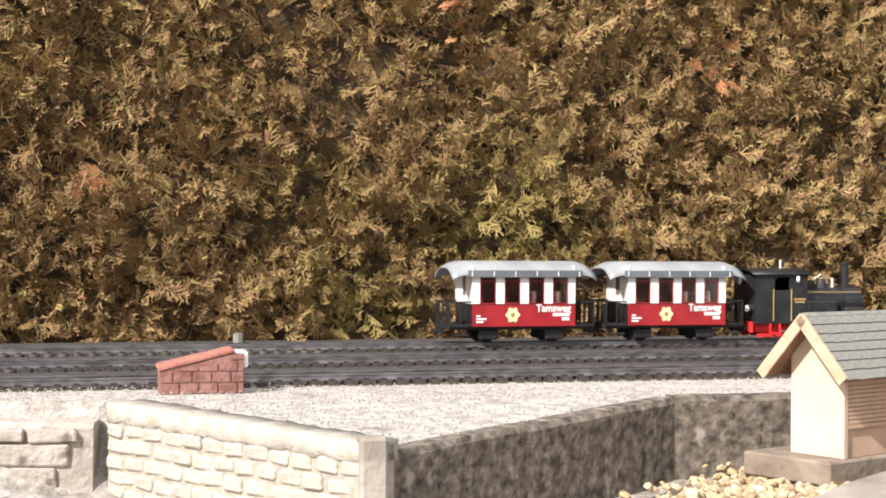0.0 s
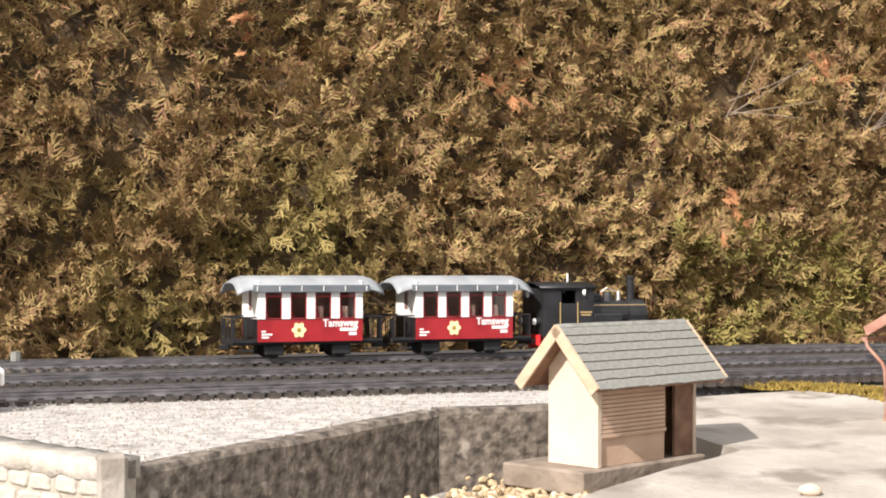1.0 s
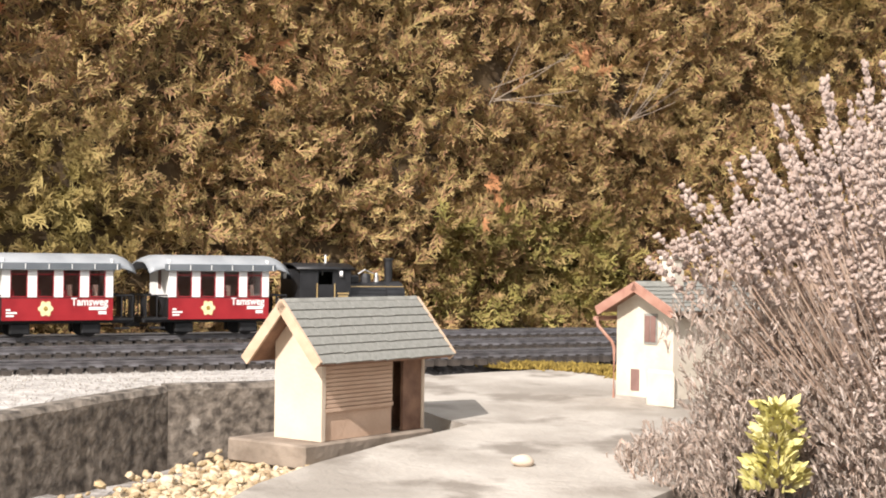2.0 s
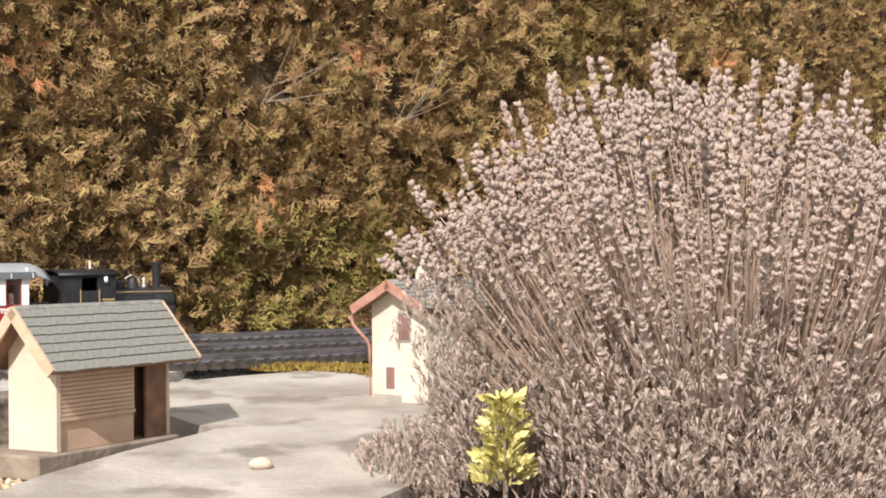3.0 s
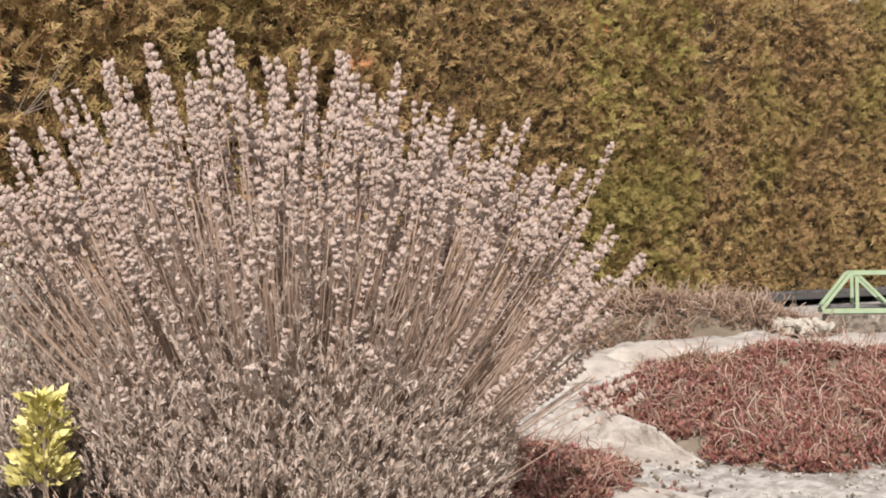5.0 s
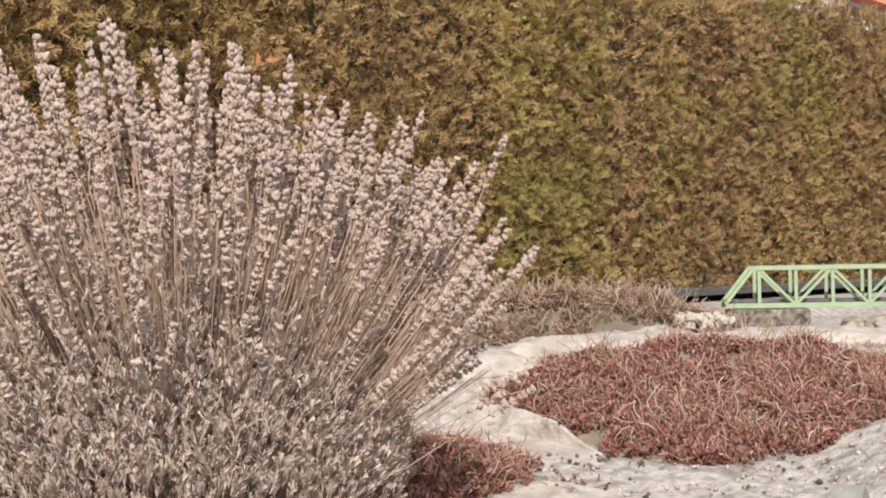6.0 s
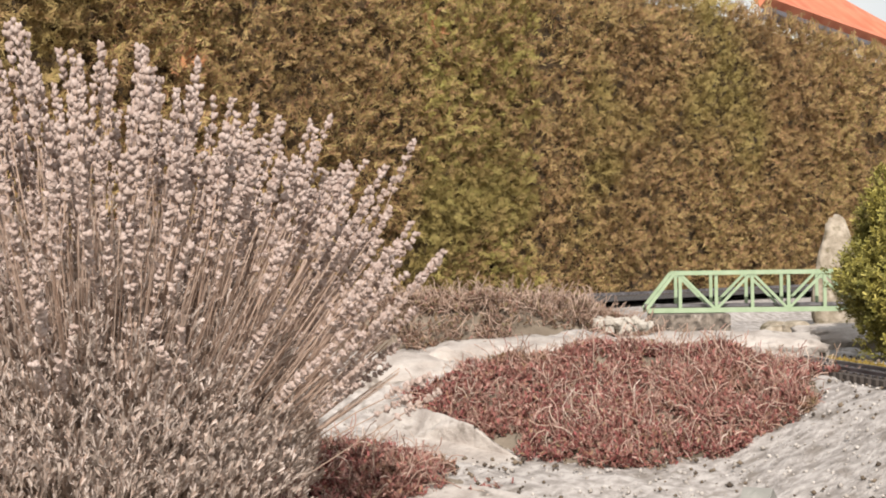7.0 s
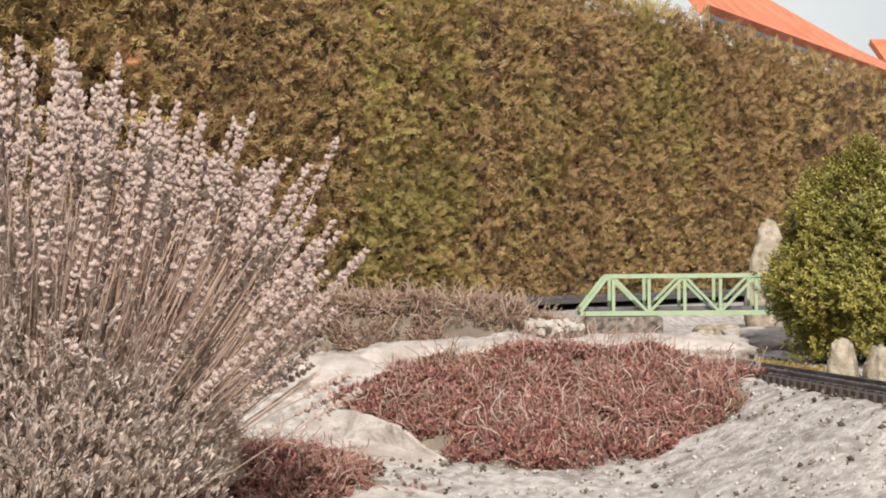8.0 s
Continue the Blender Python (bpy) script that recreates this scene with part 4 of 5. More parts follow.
    for i in range(nx):
        for j in range(ny):
            fs.append(bm.faces.new((grid[i][j], grid[i + 1][j], grid[i + 1][j + 1], grid[i][j + 1])))
    bmesh.ops.recalc_face_normals(bm, faces=fs)
    bmesh.ops.solidify(bm, geom=fs, thickness=0.0025)
    roof = part("roof", bm, M_COACH_ROOF_LIT, th, "curved grey roof, paled for sunlight", smooth=True)
    for s in (-1, 1):
        part("roof_fascia", box(-0.112, 0.112, *sorted((s * 0.0595, s * 0.061)), 0.116, 0.1275), M_FASCIA, roof, "dark blue-grey roof edge")
        for k in range(6):
            x = -0.105 + 0.042 * k
            part("roof_rib", box(x, x + 0.0012, *sorted((s * 0.061, s * 0.0622)), 0.117, 0.126), M_LAMP, roof)
    # seats and passengers' dolls as plain shapes
    part("partition", box(-L2 + 0.004, L2 - 0.004, 0.012, 0.014, 0.034, 0.121), M_DARKIN, th)
    for k in range(4):
        x = (k - 1.5) * 0.0475
        part("seat", box(x - 0.012, x - 0.006, -0.045, 0.045, 0.034, 0.082, 0.001), M_COACH_RED, th)
    for x in (0.026, 0.074):
        bm = tube([(x, -0.03, 0.05), (x, -0.03, 0.070), (x, -0.03, 0.076), (x, -0.03, 0.080), (x, -0.03, 0.090)], 0.006, 8)
        part("doll", bm, M_DOLL, th)
    return th
U0 = 0.128
build_coach(U0, "red and white carriage with grey curved roof at the train's end")
build_coach(U0 + 0.279, "red and white carriage with grey curved roof behind the locomotive")

def build_loco(u):
    th = tagged(empty("steam_locomotive", on_track(u)), "small black steam locomotive with red wheels and frame", "locomotive")
    # x runs forwards; cab from -0.115 to -0.015, boiler to 0.115
    part("frame", box(-0.105, 0.112, -0.026, 0.026, 0.014, 0.030, 0.001), M_LOCO_RED, th, "red frame")
    part("footplate", box(-0.115, 0.118, -0.046, 0.046, 0.030, 0.034, 0.001), M_BLACK, th)
    for e in (-0.118, 0.118):
        part("buffer_beam", box(e - 0.003, e + 0.003, -0.042, 0.042, 0.014, 0.034, 0.001), M_LOCO_RED, th)
        for y in (-0.028, 0.028):
            part("buffer", tube([(e, y, 0.022), (e + math.copysign(0.012, e), y, 0.022)], 0.005, 10), M_BLACK, th)
    # cab
    for s in (-1, 1):
        y = s * 0.046
        ya, yb = sorted((y, y - s * 0.003))
        bm = bmesh.new()
        add_box(bm, -0.112, -0.075, ya, yb, 0.034, 0.122)
        add_box(bm, -0.045, -0.008, ya, yb, 0.034, 0.122)
        add_box(bm, -0.075, -0.045, ya, yb, 0.034, 0.092)
        add_box(bm, -0.075, -0.045, ya, yb, 0.116, 0.122)
        part("cab_side", bm, M_BLACK, th)
        for x in (-0.078, -0.042):
            part("handrail", tube([(x, y + s * 0.002, 0.036), (x, y + s * 0.002, 0.094)], 0.0012, 6), M_BRASS, th, "brass handrail")
        part("name_plate", box(-0.036, -0.012, *sorted((y, y + s * 0.0008)), 0.074, 0.077), M_BRASS, th)
        part("name_plate", box(-0.034, -0.014, *sorted((y, y + s * 0.0008)), 0.069, 0.072), M_BRASS, th)
        part("side_tank", box(-0.008, 0.055, *sorted((s * 0.046, s * 0.026)), 0.034, 0.072, 0.003), M_BLACK, th)
        part("maker_plate", box(0.008, 0.020, *sorted((y, y + s * 0.0008)), 0.042, 0.050), M_BRASS, th, "small brass plate")
        part("lamp", tube([(-0.030, y, 0.112), (-0.026, y + s * 0.003, 0.112)], 0.006, 12), M_LAMP, th)
        part("step", box(-0.084, -0.062, *sorted((s * 0.040, s * 0.048)), 0.012, 0.015), M_LOCO_RED, th)
        part("step_hanger", box(-0.084, -0.081, *sorted((s * 0.042, s * 0.046)), 0.012, 0.032), M_LOCO_RED, th)
        part("step_hanger", box(-0.065, -0.062, *sorted((s * 0.042, s * 0.046)), 0.012, 0.032), M_LOCO_RED, th)
        # wheels and rods
        for x in (-0.052, 0.000, 0.052):
            wheel(th, x, s * 0.028 - 0.0025, 0.019, M_LOCO_RED)
        part("coupling_rod", box(-0.055, 0.055, *sorted((s * 0.033, s * 0.035)), 0.014, 0.018, 0.0006), M_SILVER, th)
        part("piston_rod", box(0.052, 0.092, *sorted((s * 0.036, s * 0.038)), 0.017, 0.020, 0.0006), M_SILVER, th)
        part("crosshead", box(0.056, 0.059, *sorted((s * 0.036, s * 0.0385)), 0.008, 0.030, 0.0006), M_SILVER, th)
        part("cylinder", tube([(0.080, s * 0.036, 0.020), (0.112, s * 0.036, 0.020)], 0.012, 14), M_BLACK, th)
        part("saddle_plate", box(0.074, 0.116, *sorted((s * 0.018, s * 0.040)), 0.008, 0.060, 0.003), M_BLACK, th)
        part("brake_hanger", box(-0.105, -0.045, *sorted((s * 0.030, s * 0.034)), 0.006, 0.012), M_LOCO_RED, th)
    part("cab_back", box(-0.112, -0.109, -0.043, 0.043, 0.034, 0.120), M_BLACK, th)
    part("cab_front", box(-0.011, -0.008, -0.043, 0.043, 0.034, 0.120), M_BLACK, th)
    for y, z in ((-0.030, 0.058), (0.030, 0.058), (0.0, 0.108)):
        ln = part("rear_lamp", tube([(-0.112, y, z), (-0.122, y, z)], 0.0075, 12), M_BLACK, th)
        part("lens", tube([(-0.122, y, z), (-0.1235, y, z)], 0.0062, 12), M_LAMP, ln, "white lamp glass")
    bm = bmesh.new()
    g = []
    for x in (-0.120, -0.002):
        g.append([bm.verts.new((x, t * 0.052, 0.132 - 0.010 * abs(t) ** 2.2)) for t in (-1, -0.75, -0.5, -0.25, 0, 0.25, 0.5, 0.75, 1)])
    fs = [bm.faces.new((g[0][j], g[1][j], g[1][j + 1], g[0][j + 1])) for j in range(8)]
    bmesh.ops.recalc_face_normals(bm, faces=fs)
    bmesh.ops.solidify(bm, geom=fs, thickness=0.003)
    part("cab_roof", bm, M_BLACK, th, smooth=True)
    part("whistle", tube([(-0.040, 0.0, 0.130), (-0.040, 0.0, 0.147)], 0.0018, 8), M_LAMP, th, "pale whistle")
    # boiler
    part("boiler", tube([(-0.008, 0, 0.070), (0.078, 0, 0.070)], 0.027, 24), M_BLACK, th, smooth=False)
    part("smokebox", tube([(0.078, 0, 0.068), (0.116, 0, 0.068)], 0.030, 24), M_BLACK, th)
    part("smokebox_door", tube([(0.116, 0, 0.068), (0.120, 0, 0.068), (0.122, 0, 0.068)], 0.024, 20, r_end=0.012), M_BLACK, th)
    for s in (-1, 1):
        part("boiler_rail", tube([(-0.006, s * 0.030, 0.088), (0.112, s * 0.030, 0.088)], 0.0010, 6), M_BRASS, th)
    part("chimney", tube([(0.094, 0, 0.095), (0.094, 0, 0.135), (0.094, 0, 0.141)], 0.0075, 14, r_end=0.0085), M_BLACK, th)
    part("chimney_rim", tube([(0.094, 0, 0.139), (0.094, 0, 0.143)], 0.010, 14), M_BLACK, th)
    part("steam_dome", tube([(0.045, 0, 0.092), (0.045, 0, 0.106), (0.045, 0, 0.113)], 0.012, 14, r_end=0.007), M_BLACK, th)
    part("sand_box", box(0.006, 0.028, -0.012, 0.012, 0.092, 0.110, 0.004), M_BLACK, th)
    part("bell", tube([(0.068, 0, 0.095), (0.068, 0, 0.108), (0.068, 0, 0.114)], 0.005, 10, r_end=0.0025), M_SILVER, th)
    part("pipe", tube([(0.030, 0.0, 0.112), (0.040, -0.006, 0.120), (0.060, -0.006, 0.112)], 0.0012, 6), M_SILVER, th)
build_loco(U0 + 0.279 + 0.262)

# ---------------------------------------------------------------- lavender
def spike_mesh(k):
    """One dry lavender stalk of about 1 unit = its length, with whorls of buds at its tip."""
    r = random.Random(100 + k)
    L = 0.40
    bend = r.uniform(-0.03, 0.05)
    spine = lambda t: Vector((bend * t * t, 0.4 * bend * t * t * t, L * t))
    bm = bmesh.new()
    tube([spine(t) for t in (0, 0.25, 0.5, 0.75, 1.0)], 0.00065, 4, bm, 0.0005)
    n0 = len(bm.faces)
    heads = r.randint(5, 9)
    z = 1.0
    for h in range(heads):
        c = spine(z)
        s = (0.0040 + 0.0012 * math.sin(math.pi * (h + 0.6) / heads)) * r.uniform(0.8, 1.2)
        lean = Vector((r.uniform(-1, 1), r.uniform(-1, 1), 0)) * s * 0.18
        for q in range(6 if h else 4):
            a = 2 * math.pi * q / 6 + h * 0.9 + r.uniform(-0.45, 0.45)
            t = radians(r.uniform(12, 50))
            ax = Vector((math.cos(a) * math.sin(t), math.sin(a) * math.sin(t), math.cos(t)))
            p = c + lean + ax * s * r.uniform(0.35, 0.7) + Vector((0, 0, r.uniform(-0.6, 0.25) * s))
            k1 = s * r.uniform(0.48, 0.62)
            m = Matrix.Translation(p) @ ax.to_track_quat('Z', 'Y').to_matrix().to_4x4() @ Matrix.Diagonal((k1, k1, s * r.uniform(0.65, 0.95), 1))
            vs = [bm.verts.new(m @ Vector(v)) for v in ((1, 0, 0.2), (0, 1, 0.2), (-1, 0, 0.2), (0, -1, 0.2), (0, 0, 1), (0, 0, -1))]
            for i in range(4):
                bm.faces.new((vs[i], vs[(i + 1) % 4], vs[4]))
                bm.faces.new((vs[(i + 1) % 4], vs[i], vs[5]))
        z -= (0.0066 + 0.0016 * h * r.uniform(0.1, 1.5)) / L
    for i, fc in enumerate(bm.faces):
        fc.material_index = 0 if i < n0 else 1
    me = bpy.data.meshes.new("flower_stalk")
    bm.to_mesh(me)
    bm.free()
    me.materials.append(M_LAV_STEM)
    me.materials.append(M_LAV_HEAD)
    return me

def build_lavender():
    base = Vector((1.04, 1.245, 0.195))
    th = tagged(empty("lavender_bush", Matrix.Translation(base)), "large dry lavender bush with pale beige flower spikes", "shrub")
    meshes = [spike_mesh(k) for k in range(14)]
    r = random.Random(5)
    def stalk_pose(low=False):
        az = r.uniform(radians(-80), radians(5)) if low else r.uniform(0, 2 * math.pi)
        rad = r.uniform(0.26, 0.375) if low else 0.335 * math.sqrt(r.random())
        side = rad * (0.875 * math.cos(az) - 0.485 * math.sin(az))
        top = 0.478 * math.sqrt(max(0.22, 1 - (rad / 0.46) ** 2)) * (1 - 0.05 * min(1.0, max(0.0, side / 0.27))) * r.choice((1.0, 1.0, 0.98, 0.96, 0.93, 0.88, 0.82, 0.76, 0.68, 0.58, 0.50)) * r.uniform(0.88, 1.05)
        if side < -0.17:
            top = max(top, 0.30 + 0.25 * (0.335 + side))
        if low:
            top = r.uniform(0.15, 0.36)
        tip = Vector((rad * math.cos(az) - 0.022, rad * math.sin(az) + 0.012, top))
        if side < 0:
            tip += Vector((0.875, -0.485, 0)) * (-0.11 * side)
        foot = Vector((tip.x * 0.30, tip.y * 0.30, 0.0)) + Vector((r.gauss(0, 0.02), r.gauss(0, 0.02), 0))
        d = tip - foot
        q = d.to_track_quat('Z', 'Y').to_matrix().to_4x4()
        s = d.length / 0.40
        w = r.uniform(0.85, 1.15)
        return Matrix.Translation(foot) @ q @ pose(0, 0, 0, 0, 0, r.uniform(0, 360)) @ Matrix.Diagonal((w, w, s, 1))
    for k in range(295):
        o = new("flower_stalk", r.choice(meshes))
        o.parent = th
        o.matrix_basis = stalk_pose(k < 45)
    for j, me in enumerate(meshes[:4]):
        pv = [v.co[:] for v in me.vertices]
        places = np.array([np.array(stalk_pose()) for _ in range(120)])
        for idx, mt, nm in ((0, M_LAV_STEM, "stem_mass"), (1, M_LAV_HEAD, "flower_mass")):
            polys = [p.vertices[:] for p in me.polygons if p.material_index == idx and len(p.vertices) == (4 if idx == 0 else 3) and (idx or max(p.vertices) < 20)]
            tagged(scatter(pv, polys, places, nm, mt, th), kind="stuff")
    # bare stems in the middle
    g = np.random.default_rng(8)
    n = 1500
    az, rad = g.uniform(0, 6.283, n), 0.30 * np.sqrt(g.uniform(0, 1, n))
    tip = np.stack([rad * np.cos(az), rad * np.sin(az), g.uniform(0.18, 0.36, n) * np.sqrt(1 - (rad / 0.46) ** 2)], 1)
    foot = tip * np.array([0.25, 0.25, 0.0])
    d = tip - foot
    L = np.linalg.norm(d, axis=1)
    m = frames(foot, d, np.ones(n), g.uniform(0, 6.28, n))
    m[:, :3, 2] *= L[:, None]
    v = [(-0.0006, 0, 0), (0.0006, 0, 0), (0.0004, 0.001, 1), (-0.0004, 0.001, 1), (0, -0.0006, 0), (0, 0.0006, 0), (0.001, 0.0004, 1), (0.001, -0.0004, 1)]
    tagged(scatter(v, [(0, 1, 2, 3), (4, 5, 6, 7)], m, "stem_mass", M_LAV_STEM, th), kind="stuff")
    # grey leafy sprigs below
    lv, lf = [], []
    rr = random.Random(9)
    for k in range(9):
        a = rr.uniform(0, 6.28)
        t = rr.uniform(0.15, 0.55)
        h0 = rr.uniform(0, 0.9)
        dx, dy, dz = math.cos(a) * t, math.sin(a) * t, rr.uniform(0.35, 0.9)
        px, py = -math.sin(a) * 0.045, math.cos(a) * 0.045
        i = len(lv)
        lv += [(px * 0.5, py * 0.5, h0), (-px * 0.5, -py * 0.5, h0), (dx * 0.6 - px, dy * 0.6 - py, h0 + dz * 0.7), (dx * 0.6 + px, dy * 0.6 + py, h0 + dz * 0.7), (dx, dy, h0 + dz * 0.85)]
        lf += [(i, i + 1, i + 2, i + 3), (i + 3, i + 2, i + 4, i + 4)]
    lf = [f for f in lf if len(set(f)) == 4]
    n = 25000
    az, rad = g.uniform(0, 6.283, n), 0.30 * g.uniform(0, 1, n) ** 0.6
    hmax = (0.25 + 0.06 * g.normal(0, 1, n).clip(-1, 1.5)) * np.sqrt(np.clip(1 - (rad / 0.34) ** 2, 0.02, 1))
    h = hmax * g.uniform(0.25, 1.0, n) ** 0.5
    pos = np.stack([rad * np.cos(az) * 0.95 - 0.025, rad * np.sin(az), h - 0.01], 1)
    k = 900
    az[:k], rad[:k] = g.uniform(0, 6.283, k), 0.09 * np.sqrt(g.uniform(0, 1, k))
    pos[:k] = np.stack([rad[:k] * np.cos(az[:k]) - 0.262, rad[:k] * np.sin(az[:k]) * 1.2 + 0.13, g.uniform(0.07, 0.11, k) * (1 - (rad[:k] / 0.14) ** 2) + 0.01], 1)
    # a leafy shoot leaning over the station's side
    j = slice(k, k + 1300)
    az[j], rad[j] = g.uniform(0, 6.283, 1300), 0.075 * np.sqrt(g.uniform(0, 1, 1300))
    hh = g.uniform(0, 1, 1300)
    pos[j] = np.stack([rad[j] * np.cos(az[j]) - 0.18 - 0.10 * hh, rad[j] * np.sin(az[j]) + 0.02, 0.06 + 0.22 * hh * (1 - (rad[j] / 0.13) ** 2)], 1)
    side = 0.875 * pos[:, 0] - 0.485 * pos[:, 1]
    pull = np.where(side > 0, -0.22 * side, 0.0)
    pos[:, 0] += 0.875 * pull
    pos[:, 1] -= 0.485 * pull
    away = np.hypot(pos[:, 0] + 0.275, pos[:, 1] + 0.055) > 0.04
    away &= ~((pos[:, 1] < -0.06) & (np.abs(pos[:, 0] + 0.30) < 0.055))
    pos, az, rad = pos[away], az[away], rad[away]
    n = len(pos)
    up = np.stack([np.cos(az) * rad * 2.0 + g.normal(0, 0.35, n), np.sin(az) * rad * 2.0 + g.normal(0, 0.35, n), np.full(n, 0.9)], 1)
    tagged(scatter(lv, lf, frames(pos, up, g.uniform(0.008, 0.019, n), g.uniform(0, 6.28, n)), "leaf_mass", M_LAV_LEAF, th), kind="stuff")
build_lavender()

def leafy(name, base, n, shape, proto, mat_, size, label, category, seed, stem_h=0.0, stem_r=0.004):
    """A small plant: n leaves on the places that shape(g, n) gives, on a stem."""
    th = tagged(empty(name, Matrix.Translation(base)), label, category)
    g = np.random.default_rng(seed)
    pos, up = shape(g, n)
    scatter(proto[0], proto[1], frames(pos, up, g.uniform(*size, len(pos)), g.uniform(0, 6.28, len(pos))), "foliage", mat_, th)["kind"] = "stuff"
    if stem_h:
        part("trunk", tube([(0, 0, -0.01), (0.003, 0.002, stem_h * 0.5), (0, 0, stem_h)], stem_r, 7, r_end=stem_r * 0.4), M_TWIG, th)
    return th

LEAF = ([(-0.12, 0, 0), (0.12, 0, 0), (0.26, 0.06, 0.5), (-0.26, 0.06, 0.5), (0.03, 0.0, 1), (-0.03, 0.0, 1), (0.0, 0.02, 0.0)],
        [(0, 1, 2, 3), (3, 2, 4, 5)])
SPRIG_V, SPRIG_F = [], []
for _k in range(7):
    _a, _t, _h = _k * 2.4, 0.35 + 0.05 * (_k % 3), 0.1 * _k
    _i = len(SPRIG_V)
    _c, _s = math.cos(_a), math.sin(_a)
    SPRIG_V += [(-_s * 0.05, _c * 0.05, _h), (_s * 0.05, -_c * 0.05, _h), (_c * _t + _s * 0.09, _s * _t - _c * 0.09, _h + 0.28), (_c * _t - _s * 0.09, _s * _t + _c * 0.09, _h + 0.28)]
    SPRIG_F.append((_i, _i + 1, _i + 2, _i + 3))

def yellow_shape(g, n):
    t = g.uniform(0, 1, n)
    az = g.uniform(0, 6.28, n)
    rad = (0.024 - 0.013 * t) * np.sqrt(g.uniform(0.2, 1, n)) * (1 + 0.35 * np.sin(az * 2 + t * 14))
    pos = np.stack([rad * np.cos(az), rad * np.sin(az), 0.045 + t * 0.075], 1)
    up = np.stack([np.cos(az), np.sin(az), np.full(n, 0.7)], 1) + g.normal(0, 0.3, (n, 3))
    return pos, up
leafy("yellow_shrub", (0.765, 1.19, 0.234), 560, yellow_shape, LEAF, M_YELLOW, (0.007, 0.014), "small shrub with bright yellow leaves", "shrub", 12, 0.10, 0.003)

def bush_shape(g, n):
    d = g.normal(0, 1, (n, 3))
    d /= np.linalg.norm(d, axis=1, keepdims=True)
    lump = np.array([1 + 0.26 * noise.noise(Vector(v) * 2.6) + 0.22 * noise.noise(Vector((v[0] * 7, v[1] * 7, v[2] * 2.5))) for v in d])
    r = lump * g.uniform(0.72, 1.0, n)
    wide = 0.150 - 0.05 * np.clip(d[:, 2], -1, 1)
    pos = np.stack([d[:, 0] * r * wide, d[:, 1] * r * wide, 0.180 + d[:, 2] * r * 0.178], 1)
    up = d * 0.7 + np.array([0, 0, 1.0]) + g.normal(0, 0.35, (n, 3))
    return pos, up
bush = leafy("evergreen_bush", (2.635, 1.325, 0.268), 20000, bush_shape, (SPRIG_V, SPRIG_F), M_SHRUB, (0.007, 0.018), "rounded upright evergreen bush with small green leaves", "bush", 13, 0.2, 0.010)
# added dark lump behind the leaves, coloured for the bush's shaded interior
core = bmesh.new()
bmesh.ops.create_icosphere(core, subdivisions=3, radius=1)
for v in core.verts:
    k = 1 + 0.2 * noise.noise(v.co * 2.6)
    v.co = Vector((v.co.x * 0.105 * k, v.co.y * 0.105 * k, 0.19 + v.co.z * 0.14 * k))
part("core", core, M_SHADE_CORE, bush, "dark backing for the shade inside")
for a in range(5):
    part("limb", tube([(0, 0, 0.03), (0.03 * math.cos(a * 1.26), 0.03 * math.sin(a * 1.26), 0.10), (0.07 * math.cos(a * 1.26), 0.07 * math.sin(a * 1.26), 0.22)], 0.005, 6, r_end=0.002), M_TWIG, bush)

# ---------------------------------------------------------------- rocks
def rock(x, y, z, rx, ry, rz, yaw, seed, label, tilt=0, material=None, sub=4, name="rock", group="", taper=0.0):
    bm = bmesh.new()
    bmesh.ops.create_icosphere(bm, subdivisions=sub, radius=1)
    o = Vector((seed * 3.1, seed * 1.7, 0))
    for v in bm.verts:
        p = v.co.copy()
        p = Vector([math.copysign(abs(c) ** 0.62, c) for c in p])
        k = 1 + 0.20 * noise.noise(v.co * 1.5 + o) + 0.09 * noise.noise(v.co * 4 + o) + 0.05 * noise.noise(v.co * 11 + o)
        slim = 1 - taper * max(0.0, p.z + 0.4)
        v.co = Vector((p.x * rx * k * slim, p.y * ry * k * slim, p.z * rz * (0.9 + 0.1 * k) + min(rz * 0.2, 0.010) * noise.noise(v.co * 5 + o) + 0.003 * noise.noise(v.co * 16 + o)))
    ob = part(name, bm, material or M_ROCK, smooth=sub > 3)
    ob.matrix_world = pose(x, y, z, tilt, 0, yaw)
    return tagged(ob, label, "rock", group)
